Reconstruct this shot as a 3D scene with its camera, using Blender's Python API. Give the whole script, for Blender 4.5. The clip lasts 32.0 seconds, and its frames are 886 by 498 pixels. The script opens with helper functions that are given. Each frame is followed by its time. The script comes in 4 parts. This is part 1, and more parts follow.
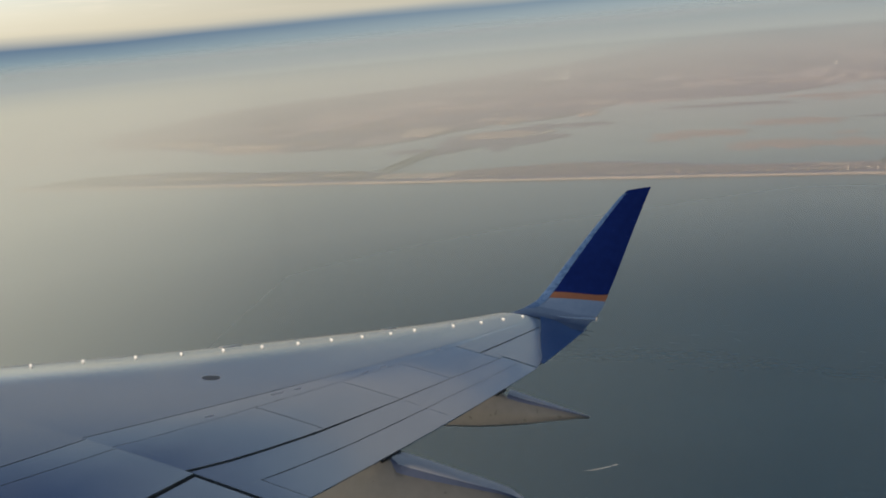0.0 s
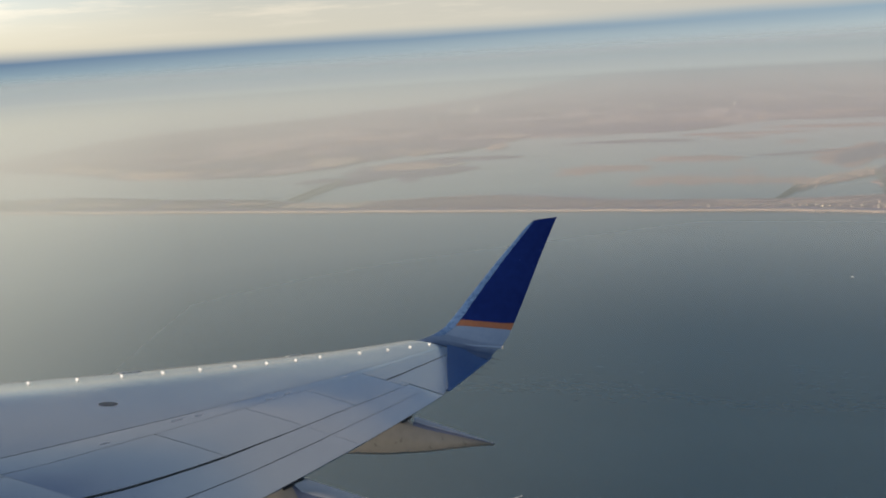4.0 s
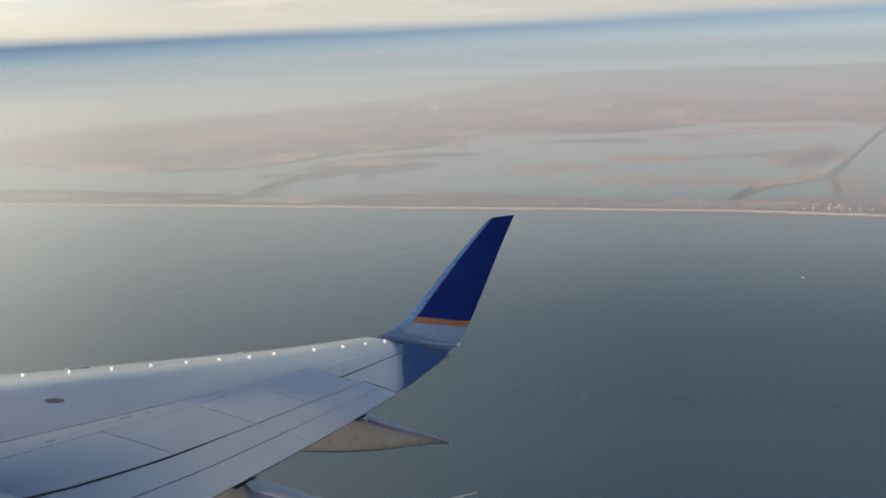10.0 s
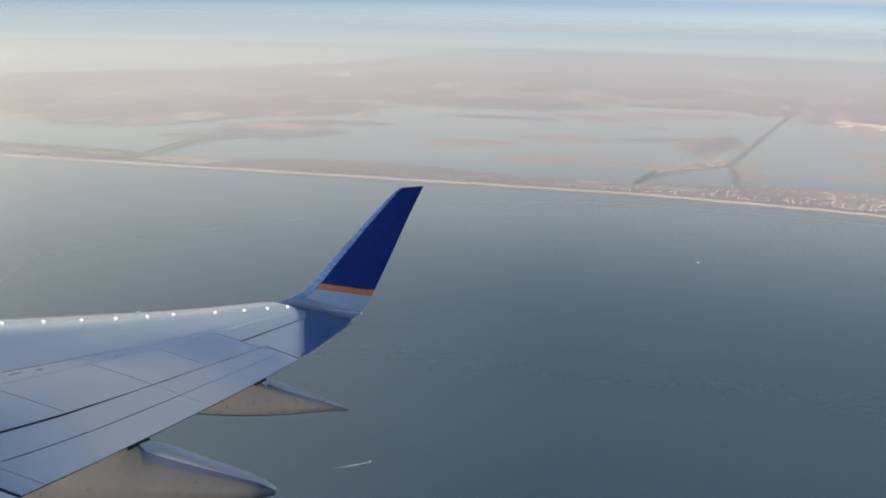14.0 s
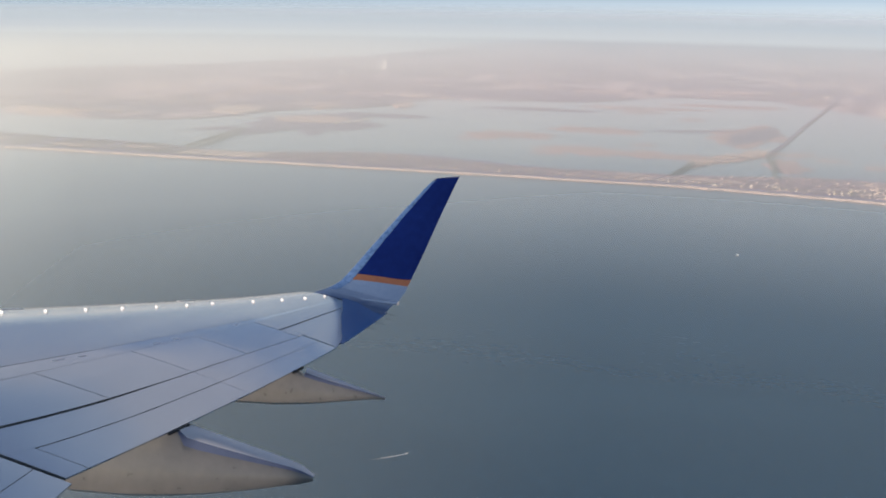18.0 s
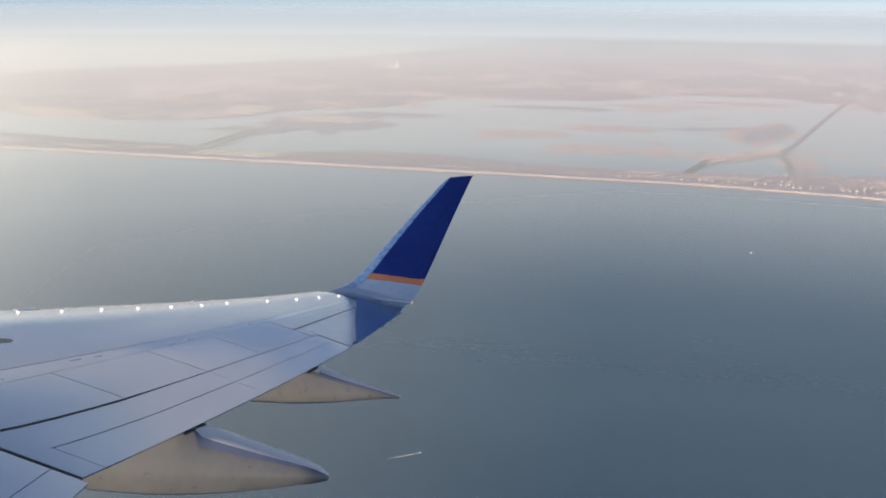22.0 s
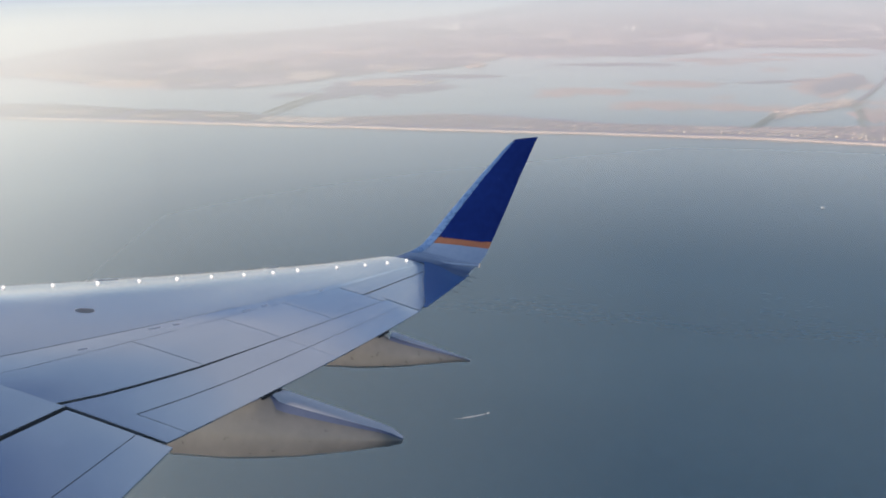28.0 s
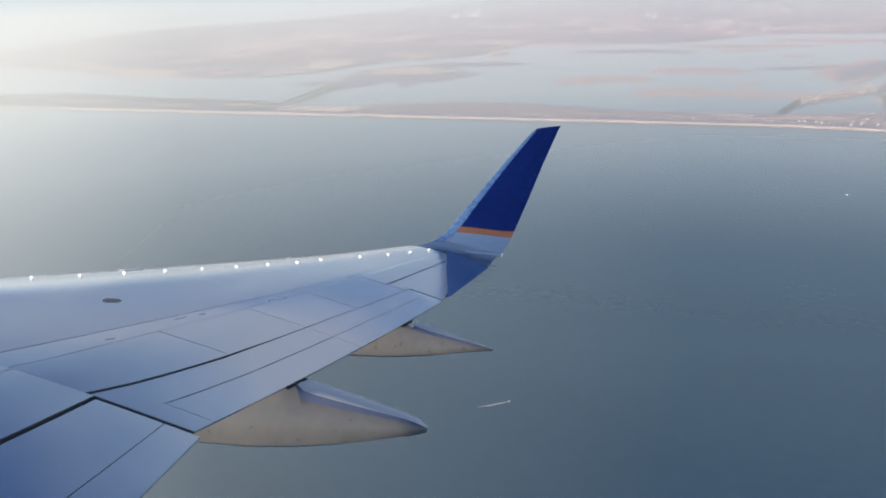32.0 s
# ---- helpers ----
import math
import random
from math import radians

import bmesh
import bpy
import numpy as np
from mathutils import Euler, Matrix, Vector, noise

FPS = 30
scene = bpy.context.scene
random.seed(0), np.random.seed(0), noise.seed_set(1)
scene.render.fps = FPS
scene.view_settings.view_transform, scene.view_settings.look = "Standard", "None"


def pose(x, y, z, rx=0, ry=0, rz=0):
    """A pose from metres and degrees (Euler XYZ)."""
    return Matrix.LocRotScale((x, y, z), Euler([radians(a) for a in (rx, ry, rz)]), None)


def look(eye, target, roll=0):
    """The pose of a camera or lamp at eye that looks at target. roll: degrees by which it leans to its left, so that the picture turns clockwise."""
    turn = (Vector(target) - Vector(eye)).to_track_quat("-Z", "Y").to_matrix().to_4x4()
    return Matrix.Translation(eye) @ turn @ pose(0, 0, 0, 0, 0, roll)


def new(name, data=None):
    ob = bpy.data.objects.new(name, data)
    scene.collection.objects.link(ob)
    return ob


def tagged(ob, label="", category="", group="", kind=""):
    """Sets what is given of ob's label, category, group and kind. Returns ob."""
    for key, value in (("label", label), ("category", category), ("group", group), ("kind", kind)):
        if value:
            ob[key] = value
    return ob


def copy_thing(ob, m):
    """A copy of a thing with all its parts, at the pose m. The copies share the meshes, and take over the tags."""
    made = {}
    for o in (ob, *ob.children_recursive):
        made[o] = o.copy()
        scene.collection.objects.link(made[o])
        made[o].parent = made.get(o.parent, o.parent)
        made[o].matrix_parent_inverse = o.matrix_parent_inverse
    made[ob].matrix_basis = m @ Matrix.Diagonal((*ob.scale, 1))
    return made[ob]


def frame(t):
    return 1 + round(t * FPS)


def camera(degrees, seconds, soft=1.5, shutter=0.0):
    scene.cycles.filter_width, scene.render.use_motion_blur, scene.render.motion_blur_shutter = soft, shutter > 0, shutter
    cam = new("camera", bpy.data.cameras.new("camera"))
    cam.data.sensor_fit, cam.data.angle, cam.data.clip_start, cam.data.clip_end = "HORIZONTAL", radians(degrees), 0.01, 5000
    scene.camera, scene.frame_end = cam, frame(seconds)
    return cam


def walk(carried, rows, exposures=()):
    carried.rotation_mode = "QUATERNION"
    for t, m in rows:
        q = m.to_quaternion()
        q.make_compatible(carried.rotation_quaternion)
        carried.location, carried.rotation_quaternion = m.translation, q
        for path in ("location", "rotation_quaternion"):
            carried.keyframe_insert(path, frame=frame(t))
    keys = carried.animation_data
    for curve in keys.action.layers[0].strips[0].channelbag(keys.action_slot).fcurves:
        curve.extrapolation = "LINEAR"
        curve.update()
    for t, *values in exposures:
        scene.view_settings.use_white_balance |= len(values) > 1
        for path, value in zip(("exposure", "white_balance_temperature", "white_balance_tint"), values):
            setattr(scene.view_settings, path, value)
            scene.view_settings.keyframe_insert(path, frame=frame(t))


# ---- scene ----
# One lens, one path: the camera stays by the cabin window, a few metres from the wing.
cam = camera(47.4, 32.0, soft=1.9)
ROWS = [
    (0.0, 0.058, 0.001, 129.666, 76.827, 5.238, 23.705),
    (0.5, 0.066, 0.015, 129.659, 77.476, 4.478, 21.443),
    (1.0, 0.069, 0.016, 129.651, 77.513, 4.064, 20.298),
    (1.5, 0.068, 0.007, 129.643, 77.692, 3.464, 18.415),
    (2.0, 0.072, 0.005, 129.636, 78.394, 3.241, 17.286),
    (2.5, 0.073, 0.002, 129.629, 78.621, 3.086, 17.546),
    (3.0, 0.075, 0.004, 129.625, 78.592, 3.170, 17.992),
    (3.5, 0.074, 0.000, 129.619, 78.390, 3.363, 18.427),
    (5.5, 0.064, -0.005, 129.604, 77.852, 3.338, 19.499),
    (6.0, 0.062, -0.001, 129.603, 77.698, 3.266, 19.684),
    (6.5, 0.058, 0.002, 129.597, 77.664, 3.492, 19.685),
    (7.0, 0.054, 0.007, 129.593, 77.669, 3.491, 19.677),
    (7.5, 0.050, 0.015, 129.593, 77.671, 3.323, 19.743),
    (8.0, 0.045, 0.023, 129.593, 77.696, 3.247, 19.787),
    (8.5, 0.041, 0.034, 129.594, 77.724, 3.088, 19.684),
    (9.0, 0.041, 0.051, 129.596, 77.880, 2.412, 18.080),
    (9.5, 0.046, 0.071, 129.597, 77.916, 2.199, 16.724),
    (10.0, 0.047, 0.080, 129.598, 77.905, 2.313, 16.534),
    (10.5, 0.045, 0.084, 129.597, 78.184, 2.005, 16.388),
    (11.0, 0.043, 0.086, 129.598, 78.203, 1.972, 16.605),
    (11.5, 0.046, 0.090, 129.596, 77.677, 2.233, 17.120),
    (12.0, 0.046, 0.092, 129.594, 77.991, 1.591, 15.140),
    (12.5, 0.046, 0.090, 129.593, 76.809, -0.004, 12.758),
    (13.0, 0.037, 0.071, 129.588, 76.086, -0.781, 11.997),
    (13.5, 0.031, 0.072, 129.589, 75.592, -1.195, 11.884),
    (14.0, 0.023, 0.070, 129.584, 76.221, -1.522, 11.899),
    (14.5, 0.021, 0.072, 129.577, 75.927, -1.276, 12.475),
    (15.0, 0.020, 0.072, 129.570, 75.827, -1.235, 12.989),
    (15.5, 0.022, 0.066, 129.564, 75.830, -1.168, 12.999),
    (17.5, 0.027, 0.041, 129.552, 75.664, -0.960, 13.809),
    (18.0, 0.032, 0.041, 129.553, 75.761, -1.002, 13.897),
    (18.5, 0.031, 0.038, 129.551, 75.868, -0.858, 13.926),
    (19.0, 0.032, 0.039, 129.550, 75.946, -0.928, 14.058),
    (19.5, 0.025, 0.035, 129.549, 75.980, -0.760, 14.208),
    (20.0, 0.020, 0.030, 129.552, 75.707, -0.507, 14.640),
    (20.5, 0.018, 0.029, 129.553, 75.445, -0.434, 14.901),
    (21.0, 0.019, 0.033, 129.553, 75.243, -0.432, 15.035),
    (21.5, 0.017, 0.035, 129.553, 75.483, -0.486, 14.623),
    (22.0, 0.019, 0.041, 129.553, 75.697, -0.620, 14.549),
    (22.5, 0.021, 0.050, 129.557, 75.883, -0.616, 14.474),
    (23.0, 0.023, 0.059, 129.564, 75.890, -0.629, 14.417),
    (23.5, 0.024, 0.060, 129.567, 75.702, -0.729, 14.525),
    (24.0, 0.024, 0.060, 129.569, 75.319, -0.664, 14.795),
    (24.5, 0.025, 0.058, 129.573, 74.842, -0.561, 15.274),
    (25.0, 0.022, 0.052, 129.575, 74.390, -0.290, 15.687),
    (25.5, 0.017, 0.046, 129.576, 73.955, -0.082, 16.088),
    (27.5, -0.016, 0.018, 129.576, 73.584, 0.995, 17.663),
    (28.0, -0.016, 0.015, 129.579, 73.560, 1.469, 17.741),
    (28.5, -0.014, 0.018, 129.582, 73.695, 1.390, 17.750),
    (29.0, -0.013, 0.018, 129.582, 73.718, 1.294, 17.705),
    (29.5, -0.013, 0.014, 129.580, 73.548, 1.291, 17.683),
    (30.0, -0.015, 0.009, 129.581, 73.055, 1.392, 17.818),
    (30.5, -0.019, 0.007, 129.589, 72.575, 1.486, 18.172),
    (31.0, -0.021, 0.015, 129.596, 73.322, 1.256, 17.560),
    (31.5, -0.029, 0.008, 129.599, 73.429, 1.303, 17.793),
    (32.0, -0.037, -0.003, 129.600, 72.929, 1.875, 18.855),
]
EXPOSURES = [(0.0, -0.56, 7050, 10), (3.5, -0.40, 6850, 10), (6.0, -0.35, 6750, 11), (11.0, -0.28, 6650, 12), (12.0, -0.25, 6650, 13), (13.0, -0.1, 6500, 13), (14.0, 0.02, 6500, 12), (15.5, 0.06, 6500, 13), (18.0, 0.10, 6550, 16), (21.0, 0.24, 6600, 16), (24.0, 0.24, 6600, 17), (25.0, 0.32, 6600, 17), (28.0, 0.24, 6300, 15), (30.0, 0.22, 6250, 15), (32.0, 0.28, 6150, 14)]

walk(cam, [(r[0], pose(*r[1:])) for r in ROWS], exposures=EXPOSURES)

# ---- world and sun ----
# The land is built to one sixteenth, so that all of it lies within the camera's range.
CAM_H = 129.6
SUN_AZ, SUN_EL = -130.0, 15.0
world = bpy.data.worlds.new("world")
scene.world = world
world.use_nodes = True
wn = world.node_tree
sky = wn.nodes.new("ShaderNodeTexSky")
sky.sky_type = "NISHITA"
sky.sun_disc = False
sky.sun_elevation = radians(SUN_EL)
sky.sun_rotation = radians(SUN_AZ)
sky.altitude = 2000
sky.dust_density = 3.0
wn.links.new(sky.outputs[0], wn.nodes["Background"].inputs[0])
wn.nodes["Background"].inputs[1].default_value = 0.11
sun = new("sun", bpy.data.lights.new("sun", "SUN"))
sun.data.energy = 5.0
sun.data.angle = radians(1.5)
sun.data.color = (1.0, 0.88, 0.74)
sdir = Vector((math.sin(radians(SUN_AZ)) * math.cos(radians(SUN_EL)), math.cos(radians(SUN_AZ)) * math.cos(radians(SUN_EL)), math.sin(radians(SUN_EL))))
sun.matrix_world = look(sdir * 300, (0, 0, 0))


# ---- materials ----
def srgb(r, g, b):
    return tuple(((c + 0.055) / 1.055) ** 2.4 if c > 0.04 else c / 12.92 for c in (r, g, b))


class Nodes:
    """A material with a short way to add and join nodes."""

    def __init__(self, name):
        self.m = bpy.data.materials.new(name)
        self.m.use_nodes = True
        self.t = self.m.node_tree
        self.b = self.t.nodes["Principled BSDF"]
        self.out = self.t.nodes["Material Output"]

    def add(self, kind, **kw):
        n = self.t.nodes.new(kind)
        for k, v in kw.items():
            n.inputs[k.replace("_", " ")].default_value = v
        return n

    def join(self, a, b):
        self.t.links.new(a, b)

    def math(self, op, a, b=None):
        n = self.t.nodes.new("ShaderNodeMath")
        n.operation = op
        for i, v in enumerate((a, b)):
            if v is None:
                continue
            if isinstance(v, (int, float)):
                n.inputs[i].default_value = v
            else:
                self.join(v, n.inputs[i])
        return n.outputs[0]

    def coords(self, scale=(1, 1, 1), where="Object"):
        c = self.t.nodes.new("ShaderNodeTexCoord")
        mp = self.t.nodes.new("ShaderNodeMapping")
        mp.inputs["Scale"].default_value = scale
        self.join(c.outputs[where], mp.inputs["Vector"])
        return mp.outputs[0]

    def noise(self, vec, scale, detail=4.0, rough=0.55):
        n = self.add("ShaderNodeTexNoise", Scale=scale, Detail=detail, Roughness=rough)
        self.join(vec, n.inputs["Vector"])
        return n.outputs["Fac"]

    def ramp(self, fac, stops):
        r = self.t.nodes.new("ShaderNodeValToRGB")
        e = r.color_ramp.elements
        while len(e) < len(stops):
            e.new(0.5)
        for i, (pos, col) in enumerate(stops):
            e[i].position = pos
            e[i].color = (*col, 1)
        self.join(fac, r.inputs[0])
        return r.outputs[0]

    def mix(self, fac, a, b, blend="MIX"):
        n = self.t.nodes.new("ShaderNodeMix")
        n.data_type = "RGBA"
        n.blend_type = blend
        for v, sock in ((fac, n.inputs[0]), (a, n.inputs[6]), (b, n.inputs[7])):
            if isinstance(v, (int, float)):
                sock.default_value = v
            elif isinstance(v, tuple):
                sock.default_value = (*v, 1)
            else:
                self.join(v, sock)
        return n.outputs[2]

    def bump(self, height, strength, dist):
        n = self.add("ShaderNodeBump", Strength=strength, Distance=dist)
        self.join(height, n.inputs["Height"])
        self.join(n.outputs[0], self.b.inputs["Normal"])


def surface(name, dark, light, rough, metal=0.0, scale=1.0, fine=12.0, stretch=(1, 1, 1), relief=0.0, coat=0.0, rand=0.0, spec=0.5, wavy=0.0):
    """A painted or natural surface: two scales of variation, a little relief."""
    k = Nodes(name)
    v = k.coords(stretch)
    n1 = k.noise(v, scale, 3)
    n2 = k.noise(v, scale * fine, 4)
    f = k.math("ADD", k.math("MULTIPLY", n1, 0.6), k.math("MULTIPLY", n2, 0.4))
    if rand:
        o = k.t.nodes.new("ShaderNodeObjectInfo")
        f = k.math("ADD", f, k.math("MULTIPLY", k.math("SUBTRACT", o.outputs["Random"], 0.5), rand))
    k.join(k.ramp(f, [(0.32, dark), (0.68, light)]), k.b.inputs["Base Color"])
    r = k.math("ADD", k.math("MULTIPLY", n2, 0.05 if wavy else 0.16), rough - (0.025 if wavy else 0.08))
    k.join(r, k.b.inputs["Roughness"])
    k.b.inputs["Metallic"].default_value = metal
    k.b.inputs["Coat Weight"].default_value = coat
    k.b.inputs["Coat Roughness"].default_value = 0.09
    k.b.inputs["Specular IOR Level"].default_value = spec
    if relief:
        k.bump(n2, 0.3, relief)
    if wavy:
        h = k.math("MULTIPLY", k.noise(v, 0.55, 1), wavy)
        k.bump(h, 1.0, 1.0)
    return k.m


def pieces(name, cols, rough=0.8):
    """Roofs and walls of many small houses: each piece takes a colour of its own."""
    k = Nodes(name)
    g = k.t.nodes.new("ShaderNodeNewGeometry")
    k.join(k.ramp(g.outputs["Random Per Island"], [(i / max(1, len(cols) - 1), c) for i, c in enumerate(cols)]), k.b.inputs["Base Color"])
    k.b.inputs["Roughness"].default_value = rough
    return k.m


M_SKIN = surface("grey_wing_paint", (0.425, 0.455, 0.465), (0.495, 0.52, 0.522), 0.18, 0.7, 0.6, 6, (0.5, 1.5, 1), coat=0.3, wavy=0.02)
M_PANEL = surface("grey_panel_paint", (0.435, 0.472, 0.478), (0.515, 0.547, 0.547), 0.10, 0.7, 0.8, 6, (0.6, 1.5, 1), coat=0.5, rand=0.25, wavy=0.035)
M_FLAP = surface("grey_flap_paint", (0.425, 0.462, 0.47), (0.505, 0.537, 0.54), 0.10, 0.7, 0.8, 6, (0.6, 1.5, 1), coat=0.5, wavy=0.035)
M_GAP = surface("dark_gap_sealant", (0.012, 0.012, 0.014), (0.03, 0.03, 0.033), 0.8, 0, 4)
M_NOSE = surface("polished_leading_edge", (0.55, 0.55, 0.56), (0.68, 0.68, 0.68), 0.25, 0.8, 1.5, 8, (1, 3, 1))
M_TIP = surface("blue_grey_tip_paint", (0.045, 0.165, 0.42), (0.06, 0.195, 0.47), 0.38, 0.0, 1.5, 8)
M_BASE = surface("pale_blue_winglet_paint", (0.095, 0.165, 0.30), (0.13, 0.205, 0.35), 0.32, 0.0, 1.5, 8, coat=0.1)
M_NAVY = surface("navy_winglet_paint", (0.002, 0.009, 0.085), (0.004, 0.016, 0.12), 0.24, 0.0, 1.2, 8, coat=0.12, spec=0.35)
M_GOLD = surface("copper_gold_stripe", (0.18, 0.083, 0.052), (0.235, 0.112, 0.07), 0.35, 0.1, 2, 8, coat=0.2)
M_EDGE = surface("blue_grey_edge_metal", (0.065, 0.15, 0.34), (0.11, 0.21, 0.42), 0.28, 0.2, 1.5, 8)
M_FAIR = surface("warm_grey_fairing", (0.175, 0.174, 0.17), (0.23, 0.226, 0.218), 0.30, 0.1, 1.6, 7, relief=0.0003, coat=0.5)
# Top plate coloured paler as if lit; the strip below it as shade.
M_LID = surface("lit_pale_fairing_top", (0.72, 0.69, 0.68), (0.80, 0.775, 0.765), 0.45, 0.0, 1.6, 7)
M_LID_SHADE = surface("blue_grey_lid_shade", (0.085, 0.115, 0.20), (0.125, 0.155, 0.25), 0.4, 0.1, 2)
M_LATCH = surface("grey_latch_metal", (0.30, 0.31, 0.34), (0.38, 0.39, 0.42), 0.3, 0.5, 4)
M_STUD = surface("white_vane_paint", (0.86, 0.86, 0.85), (0.92, 0.92, 0.91), 0.35, 0, 3)
M_RUST = surface("worn_brown_plate", (0.30, 0.235, 0.19), (0.44, 0.36, 0.30), 0.55, 0.0, 6, 8)
M_LAMP = surface("clear_lamp_cover", (0.7, 0.62, 0.55), (0.85, 0.78, 0.7), 0.15, 0, 6)
M_WICK = surface("dark_wick", (0.05, 0.05, 0.05), (0.1, 0.1, 0.1), 0.6)

M_SAND = surface("pale_beach_sand", (0.34, 0.25, 0.225), (0.46, 0.35, 0.32), 0.9, 0, 0.05, 9)
M_FIELD = surface("dry_grass_field", (0.27, 0.175, 0.17), (0.41, 0.285, 0.265), 0.95, 0, 0.04, 10)
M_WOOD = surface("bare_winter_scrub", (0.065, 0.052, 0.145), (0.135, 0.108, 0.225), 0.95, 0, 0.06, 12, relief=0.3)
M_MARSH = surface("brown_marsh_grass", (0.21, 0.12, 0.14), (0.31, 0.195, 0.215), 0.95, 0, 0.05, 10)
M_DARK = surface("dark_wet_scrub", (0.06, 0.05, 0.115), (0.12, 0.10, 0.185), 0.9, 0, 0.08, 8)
M_ROAD = surface("grey_road_deck", (0.13, 0.125, 0.12), (0.20, 0.195, 0.19), 0.85, 0, 0.2, 10)
M_STEEL = surface("dull_bridge_steel", (0.09, 0.10, 0.11), (0.15, 0.16, 0.17), 0.6, 0.4, 0.4, 8)
# Brick whitened so that the walls read as sunlit through the haze.
M_BRICK = surface("whitened_brick_walls", (0.46, 0.36, 0.28), (0.74, 0.61, 0.50), 0.85, 0, 0.5, 8, rand=0.5)
M_ROOF = surface("grey_flat_roof", (0.12, 0.12, 0.12), (0.24, 0.23, 0.22), 0.9, 0, 0.6, 8, rand=0.3)
M_GLASS = surface("dark_window_band", (0.03, 0.035, 0.04), (0.07, 0.075, 0.08), 0.2, 0, 1)
M_WHITE = surface("white_metal_hall", (0.76, 0.68, 0.56), (0.90, 0.84, 0.74), 0.6, 0, 0.3, 8)
M_TOWER = surface("pale_tower_glass", (0.40, 0.38, 0.37), (0.62, 0.59, 0.56), 0.5, 0.0, 0.1, 8, rand=0.4)
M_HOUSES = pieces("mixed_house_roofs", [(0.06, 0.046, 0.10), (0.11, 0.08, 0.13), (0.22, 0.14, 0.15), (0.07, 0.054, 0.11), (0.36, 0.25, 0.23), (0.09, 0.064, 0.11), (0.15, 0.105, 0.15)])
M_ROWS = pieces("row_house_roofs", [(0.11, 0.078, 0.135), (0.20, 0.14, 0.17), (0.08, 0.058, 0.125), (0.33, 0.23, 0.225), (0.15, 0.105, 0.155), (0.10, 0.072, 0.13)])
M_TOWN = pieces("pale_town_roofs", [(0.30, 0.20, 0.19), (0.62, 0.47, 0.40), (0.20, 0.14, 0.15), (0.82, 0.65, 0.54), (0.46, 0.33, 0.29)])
# Paler set of block colours, with the sunlight put into the base colour.
M_BLOCKS = pieces("painted_sunlit_blocks", [(0.34, 0.28, 0.25), (0.52, 0.44, 0.39), (0.27, 0.22, 0.21), (0.46, 0.37, 0.32), (0.38, 0.33, 0.32)])
M_SCRUB = pieces("scrub_clump_tones", [(0.03, 0.028, 0.05), (0.08, 0.064, 0.10), (0.05, 0.046, 0.08), (0.15, 0.11, 0.13), (0.04, 0.036, 0.065)])
M_HULL = surface("white_boat_hull", (0.75, 0.74, 0.72), (0.85, 0.84, 0.82), 0.4)

def fading_foam():
    """Foam that breaks up with the way astern."""
    k = Nodes("broken_water_foam")
    c = k.t.nodes.new("ShaderNodeTexCoord")
    sp = k.t.nodes.new("ShaderNodeSeparateXYZ")
    k.join(c.outputs["Object"], sp.inputs[0])
    m = k.add("ShaderNodeMapRange")
    for key, v in (("From Min", -12.0), ("From Max", -1.0), ("To Min", -0.35), ("To Max", 0.62)):
        m.inputs[key].default_value = v
    k.join(sp.outputs[0], m.inputs["Value"])
    n = k.noise(k.coords((0.5, 1.5, 1)), 1.6, 4)
    a = k.math("ADD", m.outputs[0], k.math("MULTIPLY", n, 0.6))
    a.node.use_clamp = True
    k.join(a, k.b.inputs["Alpha"])
    k.b.inputs["Base Color"].default_value = (0.6, 0.63, 0.65, 1)
    k.b.inputs["Roughness"].default_value = 0.7
    return k.m


M_FOAM = fading_foam()


def land_material():
    """Built-up land far off: dark woods, grey blocks, paler clearings."""
    k = Nodes("mixed_far_land")
    v = k.coords((1, 0.4, 1))
    big = k.noise(v, 0.0065, 3)
    mid = k.noise(v, 0.032, 6, 0.68)
    vor = k.add("ShaderNodeTexVoronoi", Scale=0.03)
    k.join(v, vor.inputs["Vector"])
    f = k.math("ADD", k.math("MULTIPLY", big, 0.38), k.math("ADD", k.math("MULTIPLY", mid, 0.52), k.math("MULTIPLY", vor.outputs["Distance"], 0.08)))
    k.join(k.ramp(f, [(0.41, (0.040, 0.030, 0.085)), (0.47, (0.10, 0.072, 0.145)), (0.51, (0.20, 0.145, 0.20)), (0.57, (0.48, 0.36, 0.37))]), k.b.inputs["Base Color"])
    k.b.inputs["Roughness"].default_value = 0.95
    return k.m


M_LAND = land_material()


def sea_material():
    k = Nodes("calm_grey_sea")
    big = k.noise(k.coords((0.4, 1, 1)), 0.012, 2)
    # light and dark of ripples put into the base colour, without relief
    ripple_tone = k.noise(k.coords((0.35, 1, 1)), 0.5, 3, 0.6)
    k.join(k.ramp(k.math("ADD", k.math("MULTIPLY", big, 0.6), k.math("MULTIPLY", ripple_tone, 0.4)), [(0.32, (0.010, 0.036, 0.070)), (0.68, (0.021, 0.058, 0.102))]), k.b.inputs["Base Color"])
    k.join(k.math("ADD", k.math("MULTIPLY", big, 0.06), 0.19), k.b.inputs["Roughness"])
    k.b.inputs["IOR"].default_value = 1.33
    return k.m


M_SEA = sea_material()

# ---- large structure: sea, haze, sky ----
def link(name, bm, material, parent=None, label="", smooth=False):
    me = bpy.data.meshes.new(name)
    bmesh.ops.recalc_face_normals(bm, faces=bm.faces)
    bm.to_mesh(me)
    bm.free()
    me.materials.append(material)
    if smooth:
        for f in me.polygons:
            f.use_smooth = True
        me.set_sharp_from_angle(angle=radians(35))
    ob = new(name, me)
    ob.parent = parent
    if label:
        tagged(ob, label)
    return ob


